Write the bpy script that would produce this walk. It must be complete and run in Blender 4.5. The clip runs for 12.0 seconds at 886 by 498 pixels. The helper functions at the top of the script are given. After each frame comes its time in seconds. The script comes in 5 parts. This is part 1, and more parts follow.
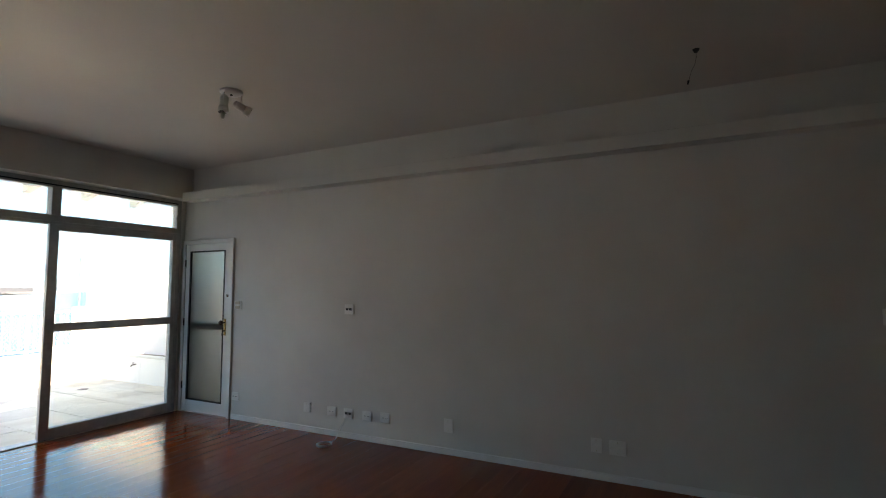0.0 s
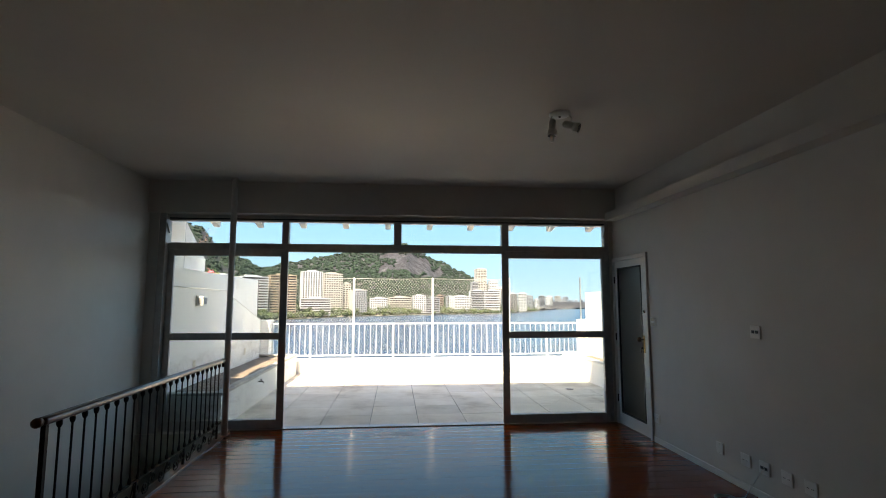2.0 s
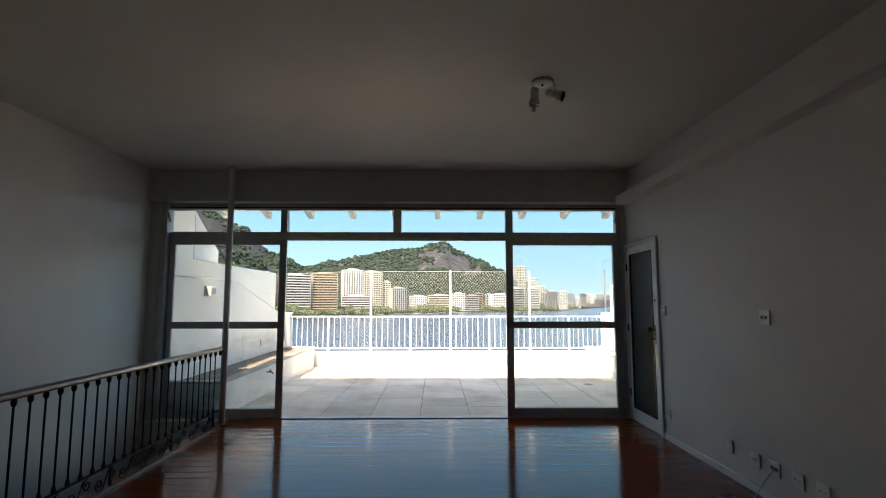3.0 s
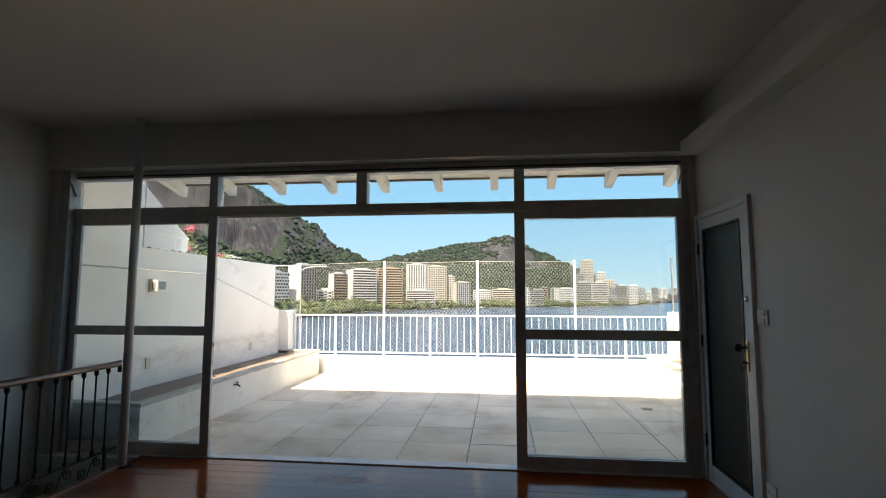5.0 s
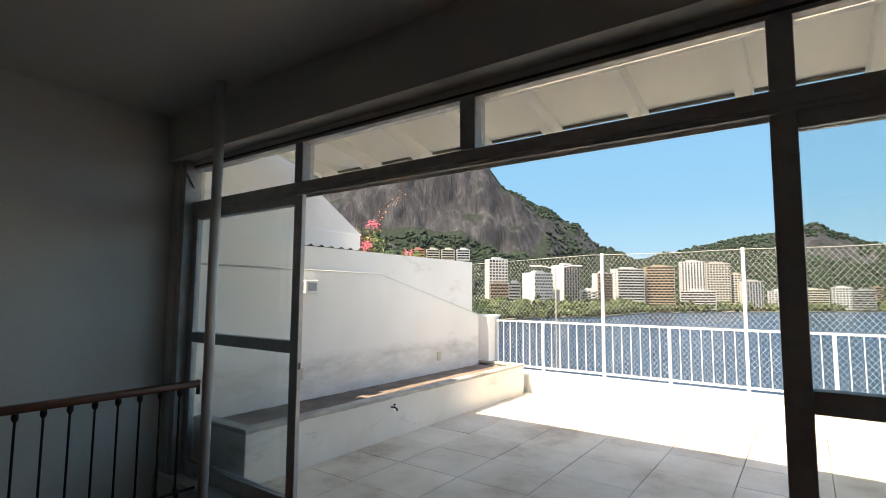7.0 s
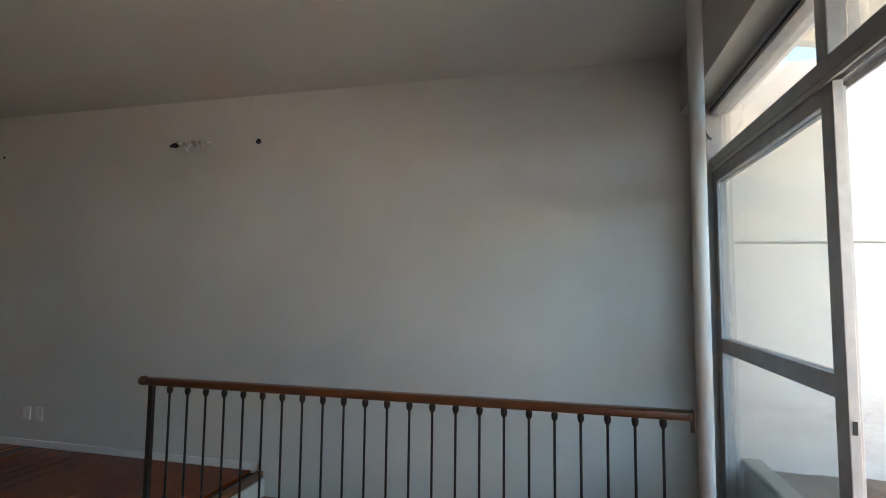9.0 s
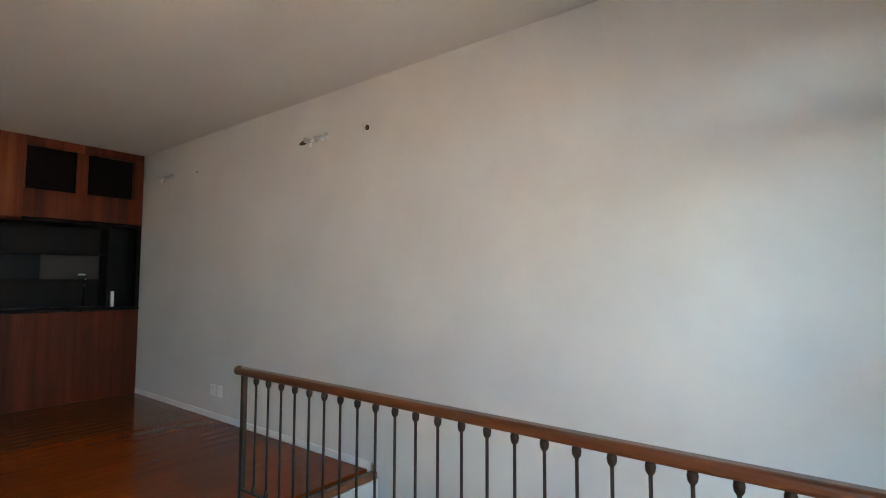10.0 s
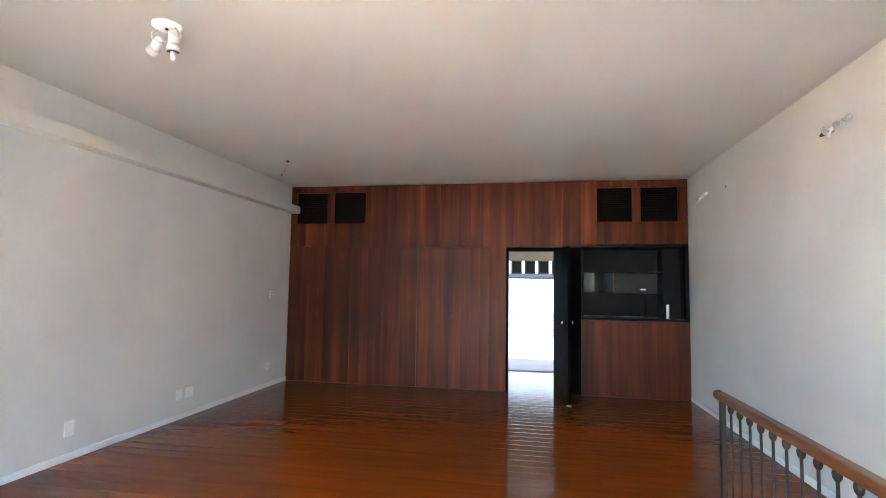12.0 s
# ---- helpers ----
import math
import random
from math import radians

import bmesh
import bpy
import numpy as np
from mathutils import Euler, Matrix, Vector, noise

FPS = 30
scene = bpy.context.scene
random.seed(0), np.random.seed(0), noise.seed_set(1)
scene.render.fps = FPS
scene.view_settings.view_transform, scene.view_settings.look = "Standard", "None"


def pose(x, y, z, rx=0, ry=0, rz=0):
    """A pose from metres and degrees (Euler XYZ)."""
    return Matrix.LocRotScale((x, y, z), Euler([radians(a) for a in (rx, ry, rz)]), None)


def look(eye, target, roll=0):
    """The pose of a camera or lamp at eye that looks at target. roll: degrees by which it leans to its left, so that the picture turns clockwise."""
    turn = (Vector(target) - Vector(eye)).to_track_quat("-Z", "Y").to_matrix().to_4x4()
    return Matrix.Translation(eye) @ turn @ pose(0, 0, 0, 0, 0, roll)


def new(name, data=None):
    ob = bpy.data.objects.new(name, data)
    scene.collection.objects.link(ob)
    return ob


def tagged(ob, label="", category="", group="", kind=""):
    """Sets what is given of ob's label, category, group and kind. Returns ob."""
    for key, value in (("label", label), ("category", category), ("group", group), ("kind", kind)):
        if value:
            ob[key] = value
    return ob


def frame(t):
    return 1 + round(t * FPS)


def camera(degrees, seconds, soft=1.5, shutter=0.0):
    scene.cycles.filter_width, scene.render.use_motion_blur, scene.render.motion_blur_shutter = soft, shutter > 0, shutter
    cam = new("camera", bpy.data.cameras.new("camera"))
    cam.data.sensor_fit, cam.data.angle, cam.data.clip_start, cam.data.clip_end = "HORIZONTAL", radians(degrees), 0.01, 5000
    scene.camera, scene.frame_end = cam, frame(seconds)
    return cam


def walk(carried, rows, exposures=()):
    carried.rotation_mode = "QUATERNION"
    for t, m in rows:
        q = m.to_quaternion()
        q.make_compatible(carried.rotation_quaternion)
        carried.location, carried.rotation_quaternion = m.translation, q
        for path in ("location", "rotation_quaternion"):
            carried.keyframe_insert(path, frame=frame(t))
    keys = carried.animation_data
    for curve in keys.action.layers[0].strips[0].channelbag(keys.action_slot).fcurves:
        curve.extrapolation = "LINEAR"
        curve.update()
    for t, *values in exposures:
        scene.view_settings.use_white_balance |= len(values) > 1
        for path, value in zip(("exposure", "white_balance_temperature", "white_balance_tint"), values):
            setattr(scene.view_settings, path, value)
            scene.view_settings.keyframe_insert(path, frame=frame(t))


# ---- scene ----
cam = camera(82.7, 12.0, 1.0)
PATH = [
    (0, (1.676, -5.963, 1.54), (3.455, -5.061, 1.691), -0.1),
    (0.5, (2.03, -6.095, 1.578), (3.397, -4.645, 1.751), 0.1),
    (1, (2.347, -6.328, 1.608), (3.163, -4.513, 1.805), 0.2),
    (1.5, (2.687, -6.497, 1.607), (3.101, -4.551, 1.816), -0.0),
    (2, (3.037, -6.579, 1.548), (3.222, -4.599, 1.76), -0.0),
    (2.5, (3.305, -6.642, 1.47), (3.394, -4.655, 1.681), -0.0),
    (3, (3.537, -6.373, 1.433), (3.568, -4.384, 1.637), -0.0),
    (3.2, (3.601, -6.228, 1.415), (3.623, -4.24, 1.625), 0.1),
    (4.8, (4.239, -4.663, 1.467), (4.078, -2.678, 1.65), 0.4),
    (5, (4.299, -4.461, 1.469), (4.077, -2.482, 1.65), 0.1),
    (5.5, (4.4, -3.9, 1.464), (3.992, -1.951, 1.648), 0.3),
    (6, (4.532, -3.314, 1.479), (3.932, -1.414, 1.662), 0.3),
    (6.5, (4.556, -2.807, 1.507), (3.709, -1.004, 1.689), 0.5),
    (6.7, (4.552, -2.603, 1.508), (3.603, -0.852, 1.689), 0.4),
    (8.3, (4.09, -1.298, 1.489), (2.123, -0.982, 1.654), 0.9),
    (8.5, (4.005, -1.217, 1.458), (2.016, -1.093, 1.629), 0.9),
    (9, (3.656, -0.959, 1.46), (1.717, -1.427, 1.613), 0.6),
    (9.5, (3.264, -0.672, 1.476), (1.471, -1.55, 1.607), 0.1),
    (10, (2.781, -0.524, 1.432), (1.2, -1.742, 1.56), 0.2),
    (10.5, (2.425, -0.511, 1.441), (1.199, -2.086, 1.57), 0.3),
    (11, (2.196, -0.459, 1.466), (1.511, -2.333, 1.603), 0.5),
    (11.5, (2.118, -0.306, 1.513), (1.872, -2.285, 1.653), 0.6),
    (12, (2.132, -0.154, 1.49), (2.484, -2.117, 1.641), 0.9),
]
EXPOSURES = [(0, 2.85, 8400, 12), (0.7, 2.2, 8400, 12), (1.5, 1.74, 8200, 12), (2.5, 1.69, 8200, 12), (5.5, 1.37, 8350, 12), (6.7, 1.28, 8250, 12), (8.3, 2.06, 8450, 13), (9, 3.13, 8550, 15), (9.5, 3.96, 9150, 18), (10.5, 4.47, 8850, 19), (11, 5.05, 8350, 17), (11.5, 5.15, 7900, 16), (12, 5.36, 8000, 15)]
walk(cam, [(t, look(eye, target, roll)) for t, eye, target, roll in PATH], EXPOSURES)

# ---- world, sun and exposure ----
world = bpy.data.worlds.new("sky")
scene.world = world
world.use_nodes = True
wn = world.node_tree.nodes
sky = wn.new("ShaderNodeTexSky")
sky.sky_type = 'NISHITA'
sky.sun_disc = False
sky.sun_elevation = radians(57.7)
sky.sun_rotation = radians(200.9)
sky.altitude = 100
sky.air_density, sky.dust_density, sky.ozone_density = 1.0, 0.8, 1.0
wn["Background"].inputs["Strength"].default_value = 0.15
world.node_tree.links.new(sky.outputs[0], wn["Background"].inputs["Color"])

sun_data = bpy.data.lights.new("sun", 'SUN')
sun_data.energy, sun_data.angle, sun_data.color = 5.0, radians(0.55), (1.0, 0.94, 0.84)
sun = new("sun", sun_data)
sun.matrix_world = look((-2.25, -5.9, 10.0), (0, 0, 0))


# ---- materials ----
def material(name):
    m = bpy.data.materials.new(name)
    m.use_nodes = True
    return m, m.node_tree.nodes, m.node_tree.links, m.node_tree.nodes["Principled BSDF"]


def ramp_node(ns, stops):
    r = ns.new("ShaderNodeValToRGB")
    while len(r.color_ramp.elements) < len(stops):
        r.color_ramp.elements.new(0.5)
    for e, (p, c) in zip(r.color_ramp.elements, stops):
        e.position, e.color = p, (*c, 1)
    return r


def coords(ns, ls, scale, kind="Object"):
    tc, mp = ns.new("ShaderNodeTexCoord"), ns.new("ShaderNodeMapping")
    mp.inputs["Scale"].default_value = scale
    ls.new(tc.outputs[kind], mp.inputs["Vector"])
    return mp.outputs[0]


def noise_node(ns, ls, vec, scale, detail=6, rough=0.55):
    n = ns.new("ShaderNodeTexNoise")
    n.inputs["Scale"].default_value, n.inputs["Detail"].default_value, n.inputs["Roughness"].default_value = scale, detail, rough
    ls.new(vec, n.inputs["Vector"])
    return n.outputs[0]


def mix_node(ns, ls, fac, a, b, mode='MIX'):
    m = ns.new("ShaderNodeMix")
    m.data_type, m.blend_type = 'RGBA', mode
    for sock, v in ((m.inputs[0], fac), (m.inputs[6], a), (m.inputs[7], b)):
        if isinstance(v, (int, float)):
            sock.default_value = v
        elif isinstance(v, tuple):
            sock.default_value = (*v, 1)
        else:
            ls.new(v, sock)
    return m.outputs[2]


def bump_node(ns, ls, height, strength, dist, bsdf):
    b = ns.new("ShaderNodeBump")
    b.inputs["Strength"].default_value, b.inputs["Distance"].default_value = strength, dist
    ls.new(height, b.inputs["Height"])
    ls.new(b.outputs[0], bsdf.inputs["Normal"])
    return b


def mat_paint(name, low, high, rough=0.6, grain=90, blot=1.2, relief=0.15, stain=None, stain_at=0.62):
    """Brushed or rolled paint and plaster: slow blotches, fine grain, optional stains."""
    m, ns, ls, bs = material(name)
    v = coords(ns, ls, (1, 1, 1))
    slow = noise_node(ns, ls, v, blot, 5)
    r = ramp_node(ns, [(0.3, low), (0.7, high)])
    ls.new(slow, r.inputs[0])
    col = r.outputs[0]
    fine = noise_node(ns, ls, v, grain, 3)
    if stain:
        s = noise_node(ns, ls, coords(ns, ls, (1.0, 0.55, 1.5)), 2.0, 9, 0.66)
        sr = ramp_node(ns, [(stain_at, (0, 0, 0)), (min(stain_at + 0.16, 1), (1, 1, 1))])
        ls.new(s, sr.inputs[0])
        col = mix_node(ns, ls, sr.outputs[0], col, stain)
    ls.new(col, bs.inputs["Base Color"])
    bs.inputs["Roughness"].default_value = rough
    bump_node(ns, ls, fine, relief, 0.004, bs)
    return m


def mat_wood(name, stops, along, rough=0.3, tone=0.35, grain=1.0, coat=0.0, relief=0.12, blot=0.0, ripple=0.0):
    """Wood with its grain along one axis; every piece takes its own tone."""
    m, ns, ls, bs = material(name)
    info = ns.new("ShaderNodeObjectInfo")
    tc = ns.new("ShaderNodeTexCoord")
    add = ns.new("ShaderNodeVectorMath")
    add.operation = 'MULTIPLY_ADD'
    comb = ns.new("ShaderNodeCombineXYZ")
    for i in range(3):
        ls.new(info.outputs["Random"], comb.inputs[i])
    ls.new(comb.outputs[0], add.inputs[0])
    add.inputs[1].default_value = (37, 53, 71)
    geo = ns.new("ShaderNodeNewGeometry")
    ls.new(geo.outputs["Position"], add.inputs[2])
    mp = ns.new("ShaderNodeMapping")
    mp.inputs["Scale"].default_value = {"x": (0.9, 14, 14), "y": (14, 0.9, 14), "z": (14, 14, 0.7)}[along]
    ls.new(add.outputs[0], mp.inputs["Vector"])
    n1 = noise_node(ns, ls, mp.outputs[0], 1.1 * grain, 8, 0.6)
    n2 = noise_node(ns, ls, mp.outputs[0], 7.0 * grain, 5, 0.6)
    r = ramp_node(ns, stops)
    ls.new(n1, r.inputs[0])
    val = ns.new("ShaderNodeHueSaturation")
    mr = ns.new("ShaderNodeMapRange")
    mr.inputs[3].default_value, mr.inputs[4].default_value = 1 - tone, 1 + tone
    ls.new(info.outputs["Random"], mr.inputs[0])
    worn = ns.new("ShaderNodeMapRange")
    worn.inputs[1].default_value, worn.inputs[2].default_value = 0.3, 0.7
    worn.inputs[3].default_value, worn.inputs[4].default_value = 1 - blot, 1 + blot
    ls.new(noise_node(ns, ls, geo.outputs["Position"], 0.75, 5), worn.inputs[0])
    both = ns.new("ShaderNodeMath")
    both.operation = 'MULTIPLY'
    ls.new(mr.outputs[0], both.inputs[0])
    ls.new(worn.outputs[0], both.inputs[1])
    ls.new(both.outputs[0], val.inputs["Value"])
    ls.new(mix_node(ns, ls, 0.12, r.outputs[0], n2, 'SOFT_LIGHT'), val.inputs["Color"])
    ls.new(val.outputs[0], bs.inputs["Base Color"])
    rr = ns.new("ShaderNodeMapRange")
    rr.inputs[3].default_value, rr.inputs[4].default_value = rough * 0.85, rough * 1.2
    ls.new(noise_node(ns, ls, geo.outputs["Position"], 5, 5), rr.inputs[0])
    ls.new(rr.outputs[0], bs.inputs["Roughness"])
    bs.inputs["Coat Weight"].default_value, bs.inputs["Coat Roughness"].default_value = coat, 0.12
    b = bump_node(ns, ls, n1, relief, 0.003, bs)
    if ripple:
        wavy = ns.new("ShaderNodeBump")
        wavy.inputs["Strength"].default_value, wavy.inputs["Distance"].default_value = 1.0, ripple
        ls.new(noise_node(ns, ls, geo.outputs["Position"], 11, 3, 0.5), wavy.inputs["Height"])
        ls.new(wavy.outputs[0], b.inputs["Normal"])
    return m


def add_wear(m, centre, reach, col):
    """A scuffed, dull patch round one place on a floor."""
    ns, ls = m.node_tree.nodes, m.node_tree.links
    bs = ns["Principled BSDF"]
    geo, sub, ln = ns.new("ShaderNodeNewGeometry"), ns.new("ShaderNodeVectorMath"), ns.new("ShaderNodeVectorMath")
    sub.operation, ln.operation = 'SUBTRACT', 'LENGTH'
    sub.inputs[1].default_value = centre
    ls.new(geo.outputs["Position"], sub.inputs[0])
    sc = ns.new("ShaderNodeVectorMath")
    sc.operation = 'DIVIDE'
    sc.inputs[1].default_value = reach
    ls.new(sub.outputs[0], sc.inputs[0])
    ls.new(sc.outputs[0], ln.inputs[0])
    fall = ramp_node(ns, [(0.2, (1, 1, 1)), (1.0, (0, 0, 0))])
    ls.new(ln.outputs["Value"], fall.inputs[0])
    spots = ramp_node(ns, [(0.50, (0, 0, 0)), (0.56, (1, 1, 1))])
    mp = ns.new("ShaderNodeMapping")
    mp.inputs["Scale"].default_value = (4, 22, 1)
    ls.new(geo.outputs["Position"], mp.inputs["Vector"])
    ls.new(noise_node(ns, ls, mp.outputs[0], 2.0, 8, 0.7), spots.inputs[0])
    mask = mix_node(ns, ls, 1.0, fall.outputs[0], spots.outputs[0], 'MULTIPLY')
    old = bs.inputs["Base Color"].links[0].from_socket
    ls.new(mix_node(ns, ls, mask, old, col), bs.inputs["Base Color"])
    rough = bs.inputs["Roughness"].links[0].from_socket
    ls.new(mix_node(ns, ls, mask, rough, (0.75, 0.75, 0.75)), bs.inputs["Roughness"])


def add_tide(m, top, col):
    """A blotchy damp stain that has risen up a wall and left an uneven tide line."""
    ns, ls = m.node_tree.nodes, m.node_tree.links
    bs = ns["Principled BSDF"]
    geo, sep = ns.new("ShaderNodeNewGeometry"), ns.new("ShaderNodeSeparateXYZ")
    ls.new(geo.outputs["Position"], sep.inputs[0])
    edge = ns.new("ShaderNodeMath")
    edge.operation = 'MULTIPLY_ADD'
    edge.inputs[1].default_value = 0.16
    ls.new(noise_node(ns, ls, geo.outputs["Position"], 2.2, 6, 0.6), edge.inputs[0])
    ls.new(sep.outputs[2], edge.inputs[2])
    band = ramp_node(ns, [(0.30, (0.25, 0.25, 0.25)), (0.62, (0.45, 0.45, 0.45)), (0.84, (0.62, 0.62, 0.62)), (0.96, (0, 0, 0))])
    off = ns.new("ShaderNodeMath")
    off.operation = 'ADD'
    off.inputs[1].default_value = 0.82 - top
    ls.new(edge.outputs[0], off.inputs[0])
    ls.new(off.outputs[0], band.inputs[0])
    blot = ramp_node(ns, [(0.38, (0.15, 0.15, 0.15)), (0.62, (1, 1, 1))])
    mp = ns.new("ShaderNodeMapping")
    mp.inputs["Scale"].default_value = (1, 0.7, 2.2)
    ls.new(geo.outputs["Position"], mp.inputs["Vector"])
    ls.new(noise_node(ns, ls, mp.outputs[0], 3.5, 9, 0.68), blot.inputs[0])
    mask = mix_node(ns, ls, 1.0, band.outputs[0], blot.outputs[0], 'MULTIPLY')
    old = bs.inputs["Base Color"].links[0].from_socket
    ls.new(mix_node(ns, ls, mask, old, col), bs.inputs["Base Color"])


def mat_plain(name, col, rough=0.5, metal=0.0, spread=0.12, scale=25, relief=0.05):
    m, ns, ls, bs = material(name)
    v = coords(ns, ls, (1, 1, 1))
    n = noise_node(ns, ls, v, scale, 5)
    r = ramp_node(ns, [(0.3, tuple(c * (1 - spread) for c in col)), (0.7, tuple(min(1, c * (1 + spread)) for c in col))])
    ls.new(n, r.inputs[0])
    ls.new(r.outputs[0], bs.inputs["Base Color"])
    bs.inputs["Roughness"].default_value, bs.inputs["Metallic"].default_value = rough, metal
    bump_node(ns, ls, n, relief, 0.002, bs)
    return m


def mat_glass(name, col, rough=0.0, ior=1.45):
    m, ns, ls, bs = material(name)
    bs.inputs["Base Color"].default_value = (*col, 1)
    bs.inputs["Transmission Weight"].default_value = 1.0
    bs.inputs["Roughness"].default_value, bs.inputs["IOR"].default_value = rough, ior
    return m


def mat_leaf(name, dark, light, rough=0.6):
    m, ns, ls, bs = material(name)
    geo = ns.new("ShaderNodeNewGeometry")
    r = ramp_node(ns, [(0.0, dark), (1.0, light)])
    ls.new(geo.outputs["Random Per Island"], r.inputs[0])
    n = noise_node(ns, ls, geo.outputs["Position"], 0.35, 5)
    ls.new(mix_node(ns, ls, 0.5, r.outputs[0], n, 'SOFT_LIGHT'), bs.inputs["Base Color"])
    bs.inputs["Roughness"].default_value = rough
    return m


def mat_hill(name, steep0, steep1):
    """Forest floor on the gentle slopes, streaked granite on the steep ones."""
    m, ns, ls, bs = material(name)
    geo = ns.new("ShaderNodeNewGeometry")
    sep = ns.new("ShaderNodeSeparateXYZ")
    ls.new(geo.outputs["Normal"], sep.inputs[0])
    n = noise_node(ns, ls, geo.outputs["Position"], 0.02, 8, 0.65)
    add = ns.new("ShaderNodeMath")
    add.operation = 'MULTIPLY_ADD'
    add.inputs[1].default_value, add.inputs[2].default_value = 0.55, 0.0
    ls.new(n, add.inputs[0])
    tot = ns.new("ShaderNodeMath")
    ls.new(add.outputs[0], tot.inputs[0])
    ls.new(sep.outputs[2], tot.inputs[1])
    steep = ramp_node(ns, [(steep0, (1, 1, 1)), (steep1, (0, 0, 0))])
    ls.new(tot.outputs[0], steep.inputs[0])
    mp = ns.new("ShaderNodeMapping")
    mp.inputs["Scale"].default_value = (0.06, 0.06, 0.0075)
    ls.new(geo.outputs["Position"], mp.inputs["Vector"])
    streak = noise_node(ns, ls, mp.outputs[0], 1.0, 9, 0.7)
    # granite tones lean blue: some distance haze is put into the rock colour
    rock = ramp_node(ns, [(0.34, (0.015, 0.015, 0.018)), (0.47, (0.029, 0.030, 0.036)), (0.58, (0.051, 0.053, 0.062)), (0.65, (0.085, 0.084, 0.088)), (0.72, (0.21, 0.20, 0.19))])
    ls.new(streak, rock.inputs[0])
    g = ramp_node(ns, [(0.35, (0.005, 0.014, 0.009)), (0.65, (0.015, 0.029, 0.016))])
    ls.new(noise_node(ns, ls, geo.outputs["Position"], 0.06, 8, 0.7), g.inputs[0])
    ls.new(mix_node(ns, ls, steep.outputs[0], g.outputs[0], rock.outputs[0]), bs.inputs["Base Color"])
    bs.inputs["Roughness"].default_value = 0.9
    bump_node(ns, ls, streak, 0.8, 12.0, bs)
    return m


def mat_sky_backdrop():
    """Clear blue sky, paler towards the horizon."""
    m, ns, ls, bs = material("clear_sky")
    geo, sep, mr = ns.new("ShaderNodeNewGeometry"), ns.new("ShaderNodeSeparateXYZ"), ns.new("ShaderNodeMapRange")
    ls.new(geo.outputs["Position"], sep.inputs[0])
    mr.inputs[1].default_value, mr.inputs[2].default_value = -100, 2100
    ls.new(sep.outputs[2], mr.inputs[0])
    r = ramp_node(ns, [(0.04, (0.235, 0.36, 0.47)), (0.16, (0.18, 0.325, 0.475)), (0.40, (0.115, 0.28, 0.475)), (1.0, (0.075, 0.225, 0.45))])
    ls.new(mr.outputs[0], r.inputs[0])
    bs.inputs["Base Color"].default_value = (0, 0, 0, 1)
    bs.inputs["Roughness"].default_value, bs.inputs["Specular IOR Level"].default_value = 1.0, 0.0
    ls.new(r.outputs[0], bs.inputs["Emission Color"])
    bs.inputs["Emission Strength"].default_value = 1.0
    return m


def mat_water():
    m, ns, ls, bs = material("lagoon_water")
    geo = ns.new("ShaderNodeNewGeometry")
    bs.inputs["Base Color"].default_value = (0.014, 0.042, 0.095, 1)
    bs.inputs["Roughness"].default_value = 0.22
    bump_node(ns, ls, noise_node(ns, ls, geo.outputs["Position"], 0.35, 8, 0.65), 0.4, 1.2, bs)
    return m


def mat_tile():
    """Weathered concrete terrace tiles with damp stains."""
    m, ns, ls, bs = material("terrace_tile")
    geo, info = ns.new("ShaderNodeNewGeometry"), ns.new("ShaderNodeObjectInfo")
    slow = noise_node(ns, ls, geo.outputs["Position"], 1.1, 8, 0.65)
    r = ramp_node(ns, [(0.32, (0.49, 0.40, 0.295)), (0.46, (0.69, 0.605, 0.485)), (0.64, (0.80, 0.725, 0.61))])
    ls.new(slow, r.inputs[0])
    h = ns.new("ShaderNodeHueSaturation")
    mr = ns.new("ShaderNodeMapRange")
    mr.inputs[3].default_value, mr.inputs[4].default_value = 0.9, 1.08
    ls.new(info.outputs["Random"], mr.inputs[0])
    ls.new(mr.outputs[0], h.inputs["Value"])
    fine = noise_node(ns, ls, geo.outputs["Position"], 60, 6, 0.7)
    ls.new(mix_node(ns, ls, 0.35, r.outputs[0], fine, 'SOFT_LIGHT'), h.inputs["Color"])
    ls.new(h.outputs[0], bs.inputs["Base Color"])
    bs.inputs["Roughness"].default_value = 0.8
    bump_node(ns, ls, fine, 0.25, 0.004, bs)
    return m


WALL = mat_paint("wall_paint", (0.615, 0.595, 0.55), (0.68, 0.66, 0.615), 0.55, 30, 1.6, 0.38)
CEIL = mat_paint("ceiling_paint", (0.575, 0.555, 0.515), (0.63, 0.61, 0.57), 0.7, 60, 0.6, 0.1)
TRIM = mat_paint("trim_paint", (0.74, 0.73, 0.70), (0.80, 0.79, 0.77), 0.4, 120, 3, 0.08, (0.55, 0.52, 0.46), 0.66)
PLASTER = mat_paint("terrace_plaster", (0.855, 0.845, 0.815), (0.915, 0.905, 0.88), 0.75, 50, 1.0, 0.3, (0.66, 0.645, 0.61), 0.60)
PLASTER_WORN = mat_paint("worn_planter_plaster", (0.68, 0.66, 0.61), (0.80, 0.79, 0.75), 0.8, 45, 1.4, 0.35, (0.36, 0.33, 0.28), 0.60)
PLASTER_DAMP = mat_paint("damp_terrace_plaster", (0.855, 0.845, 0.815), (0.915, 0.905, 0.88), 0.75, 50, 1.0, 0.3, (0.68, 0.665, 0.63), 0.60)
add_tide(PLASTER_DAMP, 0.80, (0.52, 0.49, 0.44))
RIM = mat_paint("weathered_rim", (0.36, 0.34, 0.30), (0.54, 0.52, 0.475), 0.85, 45, 5.0, 0.5, (0.17, 0.145, 0.12), 0.52)
